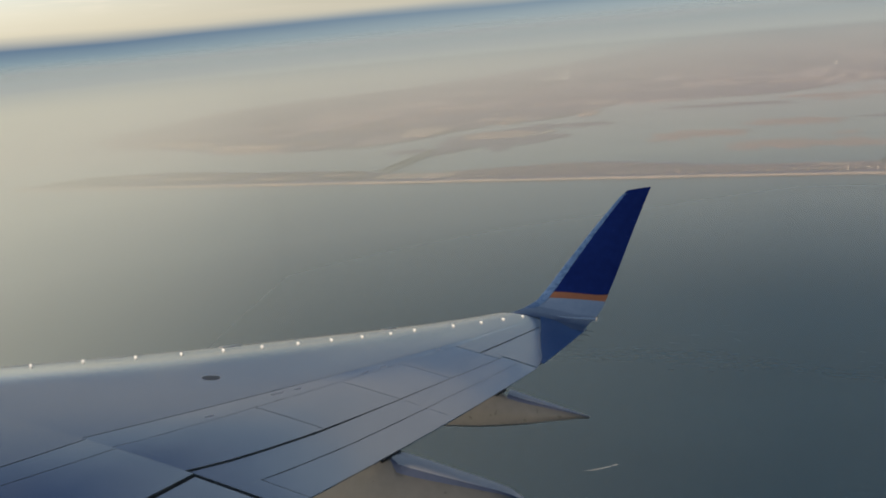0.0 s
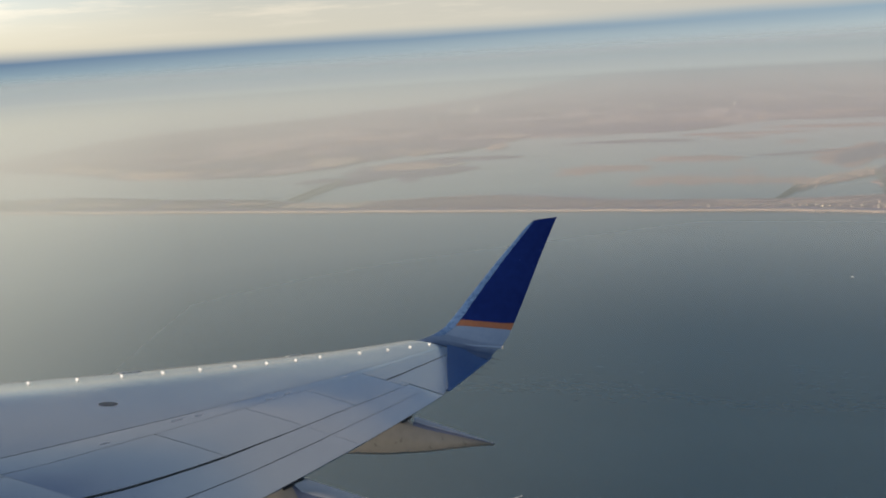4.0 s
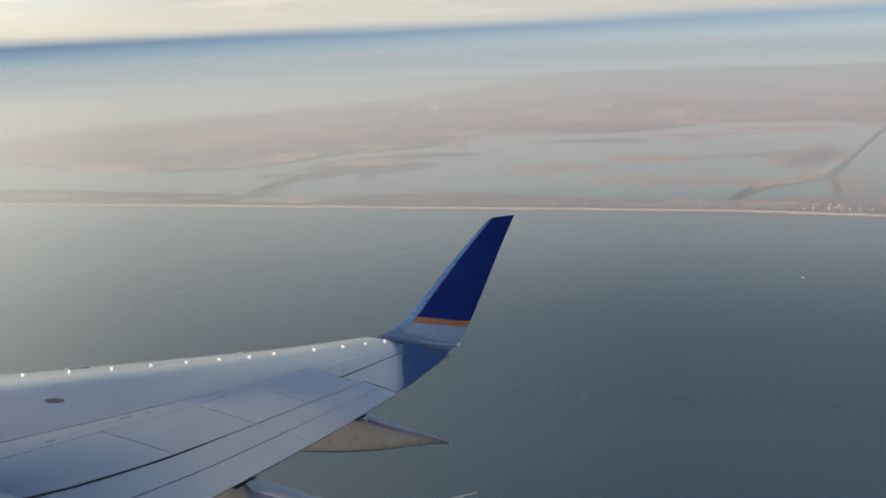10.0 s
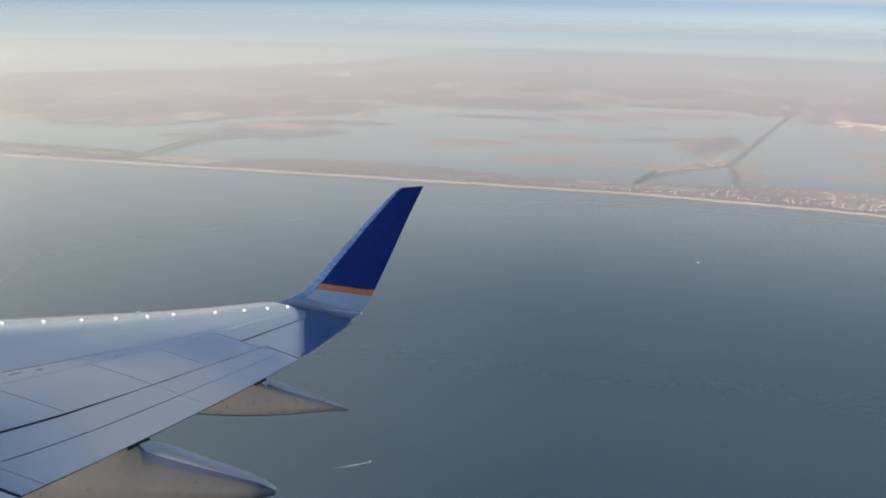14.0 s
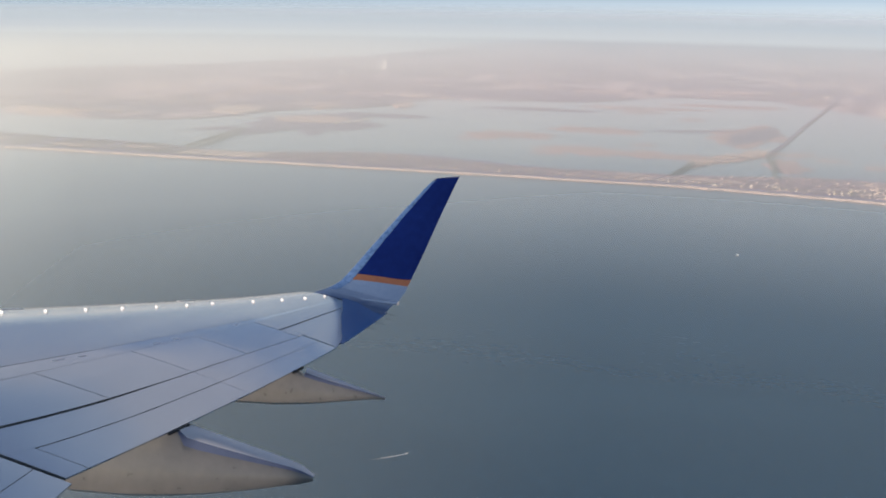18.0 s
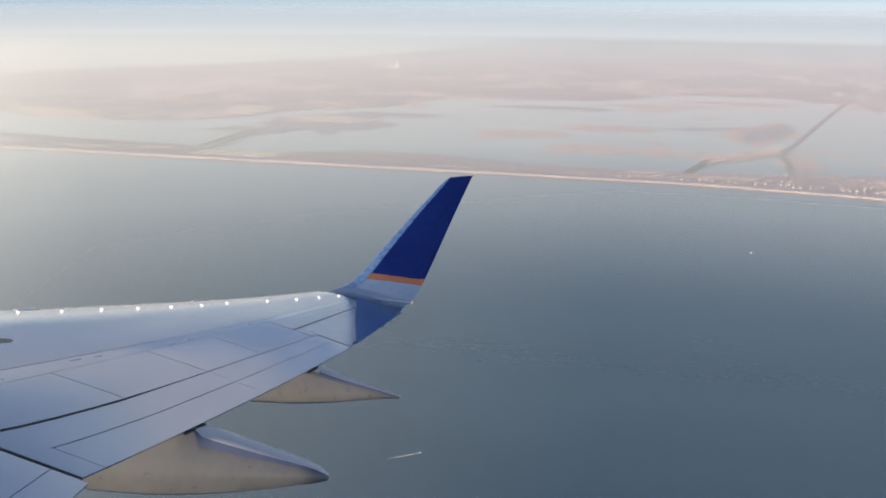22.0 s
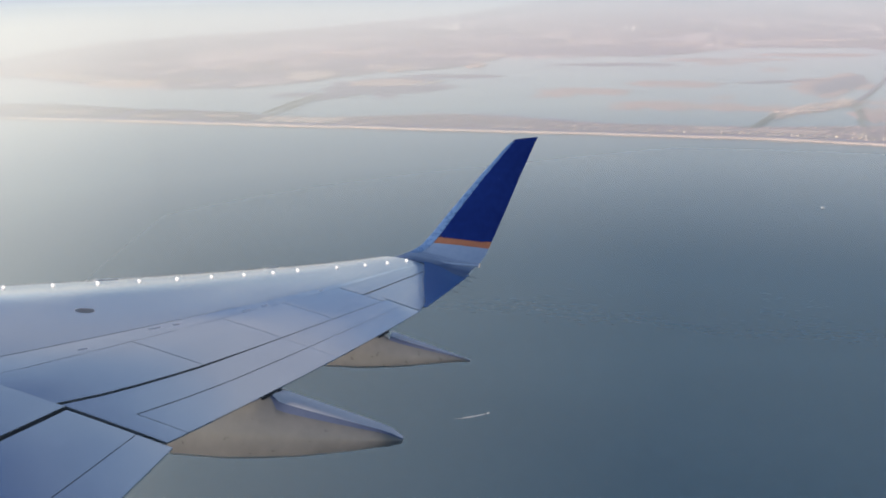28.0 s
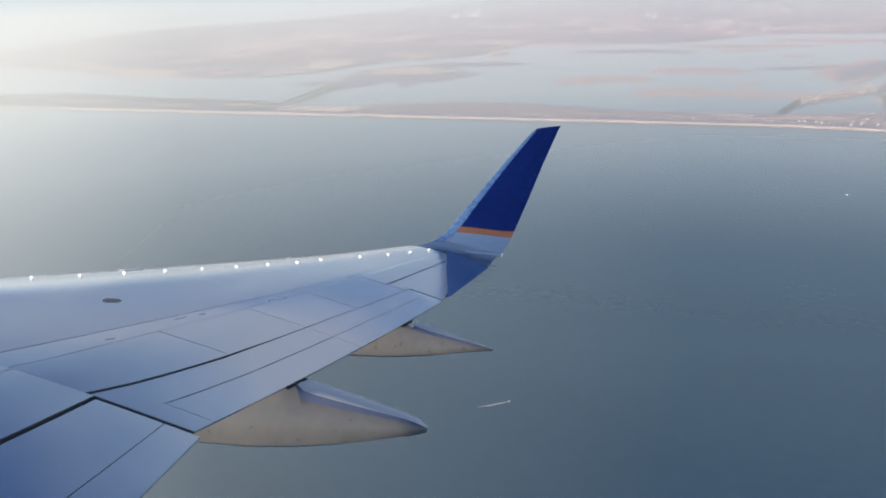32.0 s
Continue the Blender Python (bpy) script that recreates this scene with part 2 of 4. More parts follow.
def part(name, bm, material, parent, label="", smooth=False):
    return link(name, bm, material, parent, label, smooth)


def empty(name, m=None):
    ob = new(name)
    if m is not None:
        ob.matrix_world = m
    return ob


def grid_mesh(bm, rows):
    """Faces over rows of points of one length."""
    vs = [[bm.verts.new(q) for q in r] for r in rows]
    for a, b in zip(vs, vs[1:]):
        for i in range(len(a) - 1):
            bm.faces.new((a[i], a[i + 1], b[i + 1], b[i]))
    return vs


def box(bm, x0, x1, y0, y1, z0, z1):
    v = [bm.verts.new(q) for q in ((x0, y0, z0), (x1, y0, z0), (x1, y1, z0), (x0, y1, z0), (x0, y0, z1), (x1, y0, z1), (x1, y1, z1), (x0, y1, z1))]
    for f in ((0, 3, 2, 1), (4, 5, 6, 7), (0, 1, 5, 4), (1, 2, 6, 5), (2, 3, 7, 6), (3, 0, 4, 7)):
        bm.faces.new([v[i] for i in f])


bm = bmesh.new()
bm.faces.new([bm.verts.new((x * 4930, y * 4930, 0)) for x, y in ((-1, -1), (1, -1), (1, 1), (-1, 1))])
tagged(link("water", bm, M_SEA), "calm grey-blue open sea and bay water", "sea", kind="structure")

SKY_R = 4940.0


def sky_material():
    """Streaked evening cloud over a blue-grey haze bank; height sets the colour."""
    k = Nodes("evening_cloud_sky")
    c = k.t.nodes.new("ShaderNodeTexCoord")
    sep = k.t.nodes.new("ShaderNodeSeparateXYZ")
    k.join(c.outputs["Object"], sep.inputs[0])
    az = k.math("ARCTAN2", sep.outputs[0], sep.outputs[1])
    el = k.math("DIVIDE", sep.outputs[2], SKY_R)
    comb = k.t.nodes.new("ShaderNodeCombineXYZ")
    k.join(k.math("MULTIPLY", az, 3.0), comb.inputs[0])
    k.join(k.math("MULTIPLY", el, 42.0), comb.inputs[1])
    wav = k.noise(comb.outputs[0], 1.1, 2, 0.5)
    comb2 = k.t.nodes.new("ShaderNodeCombineXYZ")
    k.join(k.math("MULTIPLY", az, 9.0), comb2.inputs[0])
    k.join(k.math("MULTIPLY", el, 95.0), comb2.inputs[1])
    streak = k.noise(comb2.outputs[0], 1.0, 7, 0.6)
    e2 = k.math("ADD", el, k.math("MULTIPLY", k.math("SUBTRACT", wav, 0.5), k.math("ADD", 0.008, k.math("MULTIPLY", el, 0.16))))
    pos = k.math("DIVIDE", k.math("ADD", e2, 0.06), 0.66)

    def at(deg):
        return (math.tan(radians(deg)) + 0.06) / 0.66

    left = k.ramp(pos, [(at(-3.2), srgb(0.82, 0.82, 0.78)), (at(-1.5), srgb(0.74, 0.79, 0.80)), (at(-0.6), srgb(0.62, 0.73, 0.80)), (at(0.1), srgb(0.47, 0.59, 0.72)),
                        (at(0.75), srgb(0.98, 0.96, 0.88)), (at(2.0), srgb(0.95, 0.945, 0.885)), (at(4.2), srgb(0.78, 0.85, 0.88)), (at(6.5), srgb(0.72, 0.80, 0.85)),
                        (at(8.2), srgb(0.42, 0.54, 0.71)), (at(10.2), srgb(0.38, 0.50, 0.68)), (at(11.6), srgb(0.68, 0.705, 0.77)), (at(14), srgb(0.68, 0.71, 0.77)), (at(16.5), srgb(0.55, 0.64, 0.76)), (at(20.5), srgb(0.22, 0.34, 0.56))])
    right = k.ramp(pos, [(at(-3.2), srgb(0.82, 0.79, 0.79)), (at(-1.4), srgb(0.81, 0.825, 0.84)), (at(-0.4), srgb(0.78, 0.85, 0.88)), (at(0.25), srgb(0.66, 0.77, 0.85)),
                         (at(0.9), srgb(0.83, 0.84, 0.835)), (at(2.0), srgb(0.84, 0.845, 0.835)), (at(4.2), srgb(0.70, 0.78, 0.85)), (at(6.5), srgb(0.68, 0.77, 0.84)),
                         (at(8.2), srgb(0.42, 0.54, 0.71)), (at(10.2), srgb(0.40, 0.52, 0.69)), (at(11.6), srgb(0.68, 0.69, 0.75)), (at(14), srgb(0.67, 0.685, 0.75)), (at(16.5), srgb(0.54, 0.63, 0.75)), (at(20.5), srgb(0.22, 0.34, 0.56))])
    side = k.add("ShaderNodeMapRange")
    side.inputs["From Min"].default_value = radians(-42)
    side.inputs["From Max"].default_value = radians(8)
    k.join(az, side.inputs["Value"])
    col = k.mix(side.outputs[0], left, right)
    up = k.add("ShaderNodeMapRange")
    up.inputs["From Min"].default_value = 0.012
    up.inputs["From Max"].default_value = 0.035
    k.join(el, up.inputs["Value"])
    s = k.add("ShaderNodeMapRange")
    s.inputs["From Min"].default_value = 0.50
    s.inputs["From Max"].default_value = 0.66
    k.join(streak, s.inputs["Value"])
    calm = k.add("ShaderNodeMapRange")
    calm.inputs["From Min"].default_value = 0.11
    calm.inputs["From Max"].default_value = 0.2
    calm.inputs["To Min"].default_value = 0.85
    calm.inputs["To Max"].default_value = 0.1
    k.join(el, calm.inputs["Value"])
    col = k.mix(k.math("MULTIPLY", k.math("MULTIPLY", s.outputs[0], up.outputs[0]), calm.outputs[0]), col, srgb(1.0, 0.98, 0.92))
    # broad soft cloud banks higher up
    comb3 = k.t.nodes.new("ShaderNodeCombineXYZ")
    k.join(k.math("MULTIPLY", az, 5.0), comb3.inputs[0])
    k.join(k.math("MULTIPLY", el, 26.0), comb3.inputs[1])
    bank = k.add("ShaderNodeMapRange")
    bank.inputs["From Min"].default_value = 0.48
    bank.inputs["From Max"].default_value = 0.66
    k.join(k.noise(comb3.outputs[0], 1.0, 4, 0.55), bank.inputs["Value"])
    high = k.add("ShaderNodeMapRange")
    high.inputs["From Min"].default_value = 0.11
    high.inputs["From Max"].default_value = 0.20
    k.join(el, high.inputs["Value"])
    col = k.mix(k.math("MULTIPLY", k.math("MULTIPLY", bank.outputs[0], high.outputs[0]), 0.08), col, srgb(0.70, 0.71, 0.75))
    # brighter towards the sun
    glow = k.add("ShaderNodeMapRange")
    glow.inputs["From Min"].default_value = radians(-31)
    glow.inputs["From Max"].default_value = radians(-62)
    glow.inputs["To Min"].default_value = 1.0
    glow.inputs["To Max"].default_value = 2.0
    k.join(az, glow.inputs["Value"])
    over = k.add("ShaderNodeMapRange")
    over.inputs["From Min"].default_value = 0.004
    over.inputs["From Max"].default_value = 0.05
    k.join(el, over.inputs["Value"])
    low = k.add("ShaderNodeMapRange")
    low.inputs["From Min"].default_value = 0.09
    low.inputs["From Max"].default_value = 0.20
    low.inputs["To Min"].default_value = 1.0
    low.inputs["To Max"].default_value = 0.0
    k.join(el, low.inputs["Value"])
    over_low = k.math("MULTIPLY", over.outputs[0], low.outputs[0])
    power = k.math("ADD", k.math("ADD", 1.0, k.math("MULTIPLY", over.outputs[0], 0.04)), k.math("MULTIPLY", k.math("SUBTRACT", glow.outputs[0], 1.0), over_low))
    em = k.add("ShaderNodeEmission")
    k.join(power, em.inputs["Strength"])
    k.join(col, em.inputs["Color"])
    k.join(em.outputs[0], k.out.inputs["Surface"])
    return k.m


bm = bmesh.new()
arc = [(math.sin(radians(a)), math.cos(radians(a))) for a in range(-96, 61, 2)]
grid_mesh(bm, [[(x * SKY_R, y * SKY_R, z) for x, y in arc] for z in (-200, 0, 200, 600, 1200, 2600)])
backdrop = link("backdrop", bm, sky_material(), smooth=True)
backdrop.location = (0, 0, CAM_H)
backdrop.visible_shadow = False
tagged(backdrop, "cream and blue streaked evening sky above a grey-blue haze bank", "sky", kind="structure")

HAZE_Z = 110.0


def haze_material():
    """Evening haze over sea and land, painted on one sheet: denser with distance."""
    k = Nodes("painted_evening_haze")
    g = k.t.nodes.new("ShaderNodeNewGeometry")
    flat = k.t.nodes.new("ShaderNodeVectorMath")
    flat.operation = "MULTIPLY"
    flat.inputs[1].default_value = (1, 1, 0)
    k.join(g.outputs["Position"], flat.inputs[0])
    ln = k.t.nodes.new("ShaderNodeVectorMath")
    ln.operation = "LENGTH"
    k.join(flat.outputs[0], ln.inputs[0])
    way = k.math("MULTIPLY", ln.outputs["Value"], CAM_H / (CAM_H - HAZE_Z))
    # more opaque on the sun's side, which stands in for its glow
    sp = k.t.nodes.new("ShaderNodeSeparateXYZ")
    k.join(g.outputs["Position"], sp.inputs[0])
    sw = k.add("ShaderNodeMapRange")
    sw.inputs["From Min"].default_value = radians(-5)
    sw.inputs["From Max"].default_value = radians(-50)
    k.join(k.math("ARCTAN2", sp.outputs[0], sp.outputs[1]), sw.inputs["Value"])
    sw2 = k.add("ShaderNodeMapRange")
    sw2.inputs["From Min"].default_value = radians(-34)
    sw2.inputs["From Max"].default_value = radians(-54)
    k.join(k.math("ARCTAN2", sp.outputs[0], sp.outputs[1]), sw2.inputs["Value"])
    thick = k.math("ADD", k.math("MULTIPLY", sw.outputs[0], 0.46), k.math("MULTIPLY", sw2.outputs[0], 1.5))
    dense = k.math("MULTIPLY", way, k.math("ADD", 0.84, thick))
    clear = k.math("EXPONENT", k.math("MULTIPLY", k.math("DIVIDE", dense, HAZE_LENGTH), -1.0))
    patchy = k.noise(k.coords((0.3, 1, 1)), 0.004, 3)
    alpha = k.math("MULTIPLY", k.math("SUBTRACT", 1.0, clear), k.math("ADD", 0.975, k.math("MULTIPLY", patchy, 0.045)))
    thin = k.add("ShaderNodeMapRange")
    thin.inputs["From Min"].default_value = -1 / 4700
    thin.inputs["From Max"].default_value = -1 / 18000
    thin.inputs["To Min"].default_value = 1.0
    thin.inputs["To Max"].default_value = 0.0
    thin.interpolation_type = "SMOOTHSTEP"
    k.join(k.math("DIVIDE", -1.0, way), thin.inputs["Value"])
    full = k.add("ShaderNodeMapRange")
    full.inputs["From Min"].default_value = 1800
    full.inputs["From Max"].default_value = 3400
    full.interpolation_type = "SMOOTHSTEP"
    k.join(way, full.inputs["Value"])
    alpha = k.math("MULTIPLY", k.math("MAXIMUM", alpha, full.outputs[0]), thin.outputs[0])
    tr = k.add("ShaderNodeBsdfTransparent")
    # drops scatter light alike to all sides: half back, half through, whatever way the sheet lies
    # haze colour painted by distance, turned to cream towards the sun
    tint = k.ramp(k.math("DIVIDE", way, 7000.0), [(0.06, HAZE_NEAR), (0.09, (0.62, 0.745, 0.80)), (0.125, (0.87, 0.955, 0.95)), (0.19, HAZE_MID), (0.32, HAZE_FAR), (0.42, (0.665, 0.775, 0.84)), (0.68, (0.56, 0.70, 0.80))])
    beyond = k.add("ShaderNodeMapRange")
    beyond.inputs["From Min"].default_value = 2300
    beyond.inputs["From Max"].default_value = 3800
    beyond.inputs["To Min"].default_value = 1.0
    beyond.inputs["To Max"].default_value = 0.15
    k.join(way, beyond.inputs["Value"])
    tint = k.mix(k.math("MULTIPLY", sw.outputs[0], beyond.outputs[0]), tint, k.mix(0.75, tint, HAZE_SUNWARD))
    df = k.add("ShaderNodeBsdfDiffuse")
    tl = k.add("ShaderNodeBsdfTranslucent")
    k.join(tint, df.inputs["Color"])
    k.join(tint, tl.inputs["Color"])
    # the normal is tipped to the sun, which brightens the whole sheet
    lean = k.t.nodes.new("ShaderNodeCombineXYZ")
    n = (sdir + Vector((0, 0, 0.6))).normalized()
    for i in range(3):
        lean.inputs[i].default_value = n[i]
    k.join(lean.outputs[0], df.inputs["Normal"])
    k.join(lean.outputs[0], tl.inputs["Normal"])
    half = k.add("ShaderNodeMixShader", Fac=0.28)
    k.join(df.outputs[0], half.inputs[1])
    k.join(tl.outputs[0], half.inputs[2])
    mx = k.add("ShaderNodeMixShader")
    k.join(alpha, mx.inputs[0])
    k.join(tr.outputs[0], mx.inputs[1])
    k.join(half.outputs[0], mx.inputs[2])
    k.join(mx.outputs[0], k.out.inputs["Surface"])
    return k.m


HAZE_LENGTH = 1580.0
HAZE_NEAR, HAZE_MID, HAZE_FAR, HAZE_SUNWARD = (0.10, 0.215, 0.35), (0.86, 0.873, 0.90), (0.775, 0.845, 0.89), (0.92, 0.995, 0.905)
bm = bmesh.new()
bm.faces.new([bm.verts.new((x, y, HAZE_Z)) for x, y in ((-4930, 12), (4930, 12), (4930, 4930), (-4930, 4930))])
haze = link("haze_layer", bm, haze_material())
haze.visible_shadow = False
tagged(haze, "flat sheet over sea and land, coloured as thin pale evening haze", "haze", kind="stuff")


# ---- land ----
def curve(pts):
    xs, ys = [q[0] for q in pts], [q[1] for q in pts]
    return lambda x: float(np.interp(x, xs, ys))


def wob(x, y, s, a):
    return a * noise.noise(Vector((x * s, y * s, 0.37)))


ocean = curve([(-785, 716), (-760, 711), (-450, 715), (-100, 719), (0, 718), (100, 705), (200, 682), (400, 625), (700, 520), (1500, 250)])
bay = curve([(-785, 718), (-765, 738), (-736, 776), (-642, 797), (-537, 779), (-432, 777), (-400, 757), (-335, 763), (-300, 772), (-224, 795), (-157, 779), (-120, 766), (0, 766), (60, 776), (125, 791), (240, 775), (400, 722), (700, 640), (1500, 380)])


def strip(name, material, x0, x1, lo, hi, z, step=5.0, n=5, jag=(2.0, 4.0)):
    bm = bmesh.new()
    rows = []
    for j in range(n + 1):
        r = []
        x = x0
        while x <= x1 + 0.01:
            a, b = lo(x) + wob(x, 1.0, 0.08, jag[0]), hi(x) + wob(x, 90.0, 0.06, jag[1])
            r.append((x, a + (max(b, a + 0.4) - a) * j / n, z + 0.25 * noise.noise(Vector((x * 0.05, j, 0)))))
            x += step
        rows.append(r)
    vs = grid_mesh(bm, rows)
    # a low bank down to the water
    for edge in (vs[0], vs[-1]):
        low = [bm.verts.new((v.co.x, v.co.y, -0.4)) for v in edge]
        for i in range(len(edge) - 1):
            bm.faces.new((edge[i], edge[i + 1], low[i + 1], low[i]))
    return link(name, bm, material)


tagged(strip("ground_peninsula", M_WOOD, -785, 1500, lambda x: ocean(x) + 3, bay, 0.8), "long low barrier peninsula, brown-grey with scrub and yards", "land", kind="structure")
tagged(strip("beach", M_SAND, -785, 1500, ocean, lambda x: min(ocean(x) + 3.3, bay(x)), 1.15, n=2, jag=(2.0, 2.0)), "pale sand beach along the open sea", "beach", kind="structure")
tagged(strip("sand_flat", M_SAND, -398, -326, lambda x: ocean(x) + 16, lambda x: bay(x) - 6, 1.4, n=3), "bare pale sand parking field by the bridge", "sand field", kind="structure")

shore = [(-1500, 1050), (-1200, 1090), (-940, 1012), (-785, 965), (-672, 912), (-590, 912), (-522, 932), (-470, 980), (-425, 1085), (-355, 1121), (-321, 1238), (-251, 1248), (-118, 1284), (-26, 1385), (100, 1388), (174, 1284), (243, 1213), (297, 1093), (345, 1026), (470, 950), (800, 900), (1500, 700)]


def mainland():
    bm = bmesh.new()
    near = []
    for (xa, ya), (xb, yb) in zip(shore[2:], shore[3:]):
        n = max(2, int(math.hypot(xb - xa, yb - ya) / 9))
        for i in range(n):
            f = i / n
            x, y = xa + (xb - xa) * f, ya + (yb - ya) * f
            near.append((x + wob(x, y, 0.05, 9), y + wob(y, x, 0.05, 12)))
    rows = []
    for j in range(19):
        f = (j / 18) ** 2.0
        r = []
        for i, (x, y) in enumerate(near):
            a = math.atan2(x, y)
            fa = -0.76 + 1.61 * i / (len(near) - 1)
            far_r = float(np.interp(fa, [-0.76, -0.62, -0.45, -0.30, -0.18, -0.08, 0.0], [1480, 1780, 1880, 2150, 2900, 4000, 4650]))
            fx, fy = far_r * math.sin(fa), far_r * math.cos(fa)
            r.append((x + (fx - x) * f, y + (fy - y) * f, 0.7 + 0.5 * noise.noise(Vector((x * 0.01, j * 0.7, 0)))))
        rows.append(r)
    vs = grid_mesh(bm, rows)
    low = [bm.verts.new((v.co.x, v.co.y, -0.4)) for v in vs[0]]
    for i in range(len(low) - 1):
        bm.faces.new((vs[0][i], vs[0][i + 1], low[i + 1], low[i]))
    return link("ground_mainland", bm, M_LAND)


tagged(mainland(), "hazy built-up mainland running far back", "land", kind="structure")


def island(name, x, y, a, b, turn, material, z=0.6, jag=0.42, seed=0.0, n=44):
    """A low flat island with an uneven shore."""
    bm = bmesh.new()
    rings = []
    c, s = math.cos(radians(turn)), math.sin(radians(turn))
    for f, h in ((1.06, -0.3), (1.0, z), (0.6, z + 0.15), (0.25, z + 0.2)):
        r = []
        for i in range(n):
            t = 2 * math.pi * i / n
            k = 1 + jag * noise.noise(Vector((2.2 * math.cos(t), 2.2 * math.sin(t), seed))) * 1.6 + 0.12 * noise.noise(Vector((7 * math.cos(t), 7 * math.sin(t), seed + 5)))
            u, v = a * f * k * math.cos(t), b * f * k * math.sin(t)
            r.append(bm.verts.new((x + u * c - v * s, y + u * s + v * c, h)))
        rings.append(r)
    for p, q in zip(rings, rings[1:]):
        for i in range(n):
            bm.faces.new((p[i], p[(i + 1) % n], q[(i + 1) % n], q[i]))
    bm.faces.new(rings[-1])
    return link(name, bm, material)


ISLANDS = [
    # name, x, y, half length, half width, turn, material, label, height
    ("airfield_island", -372, 955, 62, 74, -8, M_DARK, "low dark wooded island with an old airfield", 0.6),
    ("airfield_spit", -318, 1046, 52, 15, 8, M_DARK, "dark low spit of the airfield island", 0.6),
    ("airfield_west_point", -432, 888, 32, 12, 12, M_DARK, "dark scrubby point by the bridge", 0.5),
    ("dry_field", -378, 982, 36, 30, 4, M_FIELD, "tawny dry grass field on the airfield island", 0.95),
    ("bare_mound", -488, 1032, 26, 36, 14, M_SAND, "bare pale sandy mound by the shore", 1.6),
    ("bare_bank", -408, 1105, 13, 22, 0, M_FIELD, "small bare sandy bank among dark woods", 1.5),
    ("bare_bank", -330, 1150, 11, 24, 5, M_FIELD, "small bare sandy bank among dark woods", 1.5),
    ("bare_bank", -676, 926, 24, 8, -4, M_FIELD, "pale sandy bank along the far shore", 1.4),
    ("bare_bank", -345, 1262, 22, 22, 20, M_SAND, "pale sand spit on the far shore", 1.4),
    ("marsh_island", -170, 945, 38, 30, -10, M_MARSH, "low red-brown marsh island in the bay", 0.5),
    ("marsh_island", -178, 1172, 62, 16, 5, M_DARK, "long dark marsh island in the bay", 0.5),
    ("marsh_island", -92, 1005, 46, 24, 4, M_MARSH, "low red-brown marsh island in the bay", 0.5),
    ("marsh_island", -30, 862, 34, 20, -4, M_MARSH, "low red-brown marsh island in the bay", 0.5),
    ("marsh_island", -92, 870, 30, 24, 0, M_MARSH, "round red-brown marsh island in the bay", 0.5),
    ("marsh_island", 20, 1040, 50, 10, 18, M_DARK, "thin dark marsh island in the bay", 0.5),
    ("marsh_island", 56, 1015, 34, 84, -12, M_MARSH, "wide red-brown marsh island round a dark pond", 0.5),
    ("pond_wood", 62, 1020, 17, 66, -14, M_DARK, "dark wooded pond on the marsh island", 0.85),
    ("marsh_island", 76, 838, 16, 40, 4, M_MARSH, "red-brown marsh point beside the causeway", 0.5),
    ("marsh_island", 195, 985, 28, 26, 10, M_MARSH, "small red-brown marsh island in the bay", 0.5),
    ("marsh_island", 250, 905, 66, 42, -10, M_MARSH, "broad red-brown marsh island in the bay", 0.5),
    ("marsh_island", 166, 852, 30, 10, -4, M_MARSH, "narrow red-brown marsh island in the bay", 0.5),
    ("marsh_island", -55, 1230, 60, 16, 4, M_MARSH, "long pale brown marsh island in the bay", 0.5),
    ("marsh_island", 40, 1290, 70, 22, 0, M_MARSH, "long pale brown marsh island in the bay", 0.5),
    ("dune_patch", -600, 752, 30, 7, 3, M_FIELD, "pale dune patch among the scrub", 1.3),
    ("dune_patch", -500, 742, 22, 6, -3, M_FIELD, "pale dune patch among the scrub", 1.3),
    ("dune_patch", -678, 768, 20, 6, 5, M_FIELD, "pale dune patch among the scrub", 1.3),
    ("dune_patch", -440, 752, 16, 5, 0, M_FIELD, "pale dune patch among the scrub", 1.3),
    ("boulevard_lots", 18, 748, 26, 7, -2, M_FIELD, "pale empty lots behind the beach", 1.25),
    ("boulevard_lots", -40, 755, 12, 5, 0, M_SAND, "pale sandy lot behind the beach", 1.25),
    ("park_wood", 120, 1560, 190, 26, 0, M_DARK, "long dark wooded park on the mainland", 1.6),
    ("park_wood", -230, 1330, 120, 60, 8, M_DARK, "dark wooded park on the far shore", 1.5),
    ("park_wood", -470, 1180, 70, 46, 20, M_DARK, "dark wooded ground on the far shore", 1.5),
    ("park_wood", -620, 1010, 60, 30, -6, M_DARK, "dark wooded ground on the far shore", 1.5),
    ("park_wood", 330, 1460, 120, 40, -8, M_DARK, "dark wooded ground on the mainland", 1.5),
    ("pale_clearing", -120, 1420, 34, 9, 6, M_FIELD, "pale clearing among the mainland blocks", 1.7),
    ("pale_clearing", -560, 1290, 30, 9, 10, M_FIELD, "pale clearing among the mainland blocks", 1.7),
    ("pale_clearing", 60, 1480, 30, 8, 0, M_FIELD, "pale clearing among the mainland blocks", 1.7),
    ("runway_field", 300, 1190, 95, 48, -30, M_FIELD, "pale flat airport ground across the bay", 1.0),
    ("town_island", 35, 866, 52, 15, 53, M_MARSH, "narrow island under a small town", 0.6),
]
for i, (nm, x, y, a, b, tn, mt, lb, z) in enumerate(ISLANDS):
    b = b * 0.8 if nm == "marsh_island" else b
    tagged(island(nm, x, y, a, b, tn, mt, z, 0.2 if mt in (M_SAND, M_FIELD) else 0.42, seed=i * 1.7), lb, "island", kind="structure")


islets = random.Random(11)
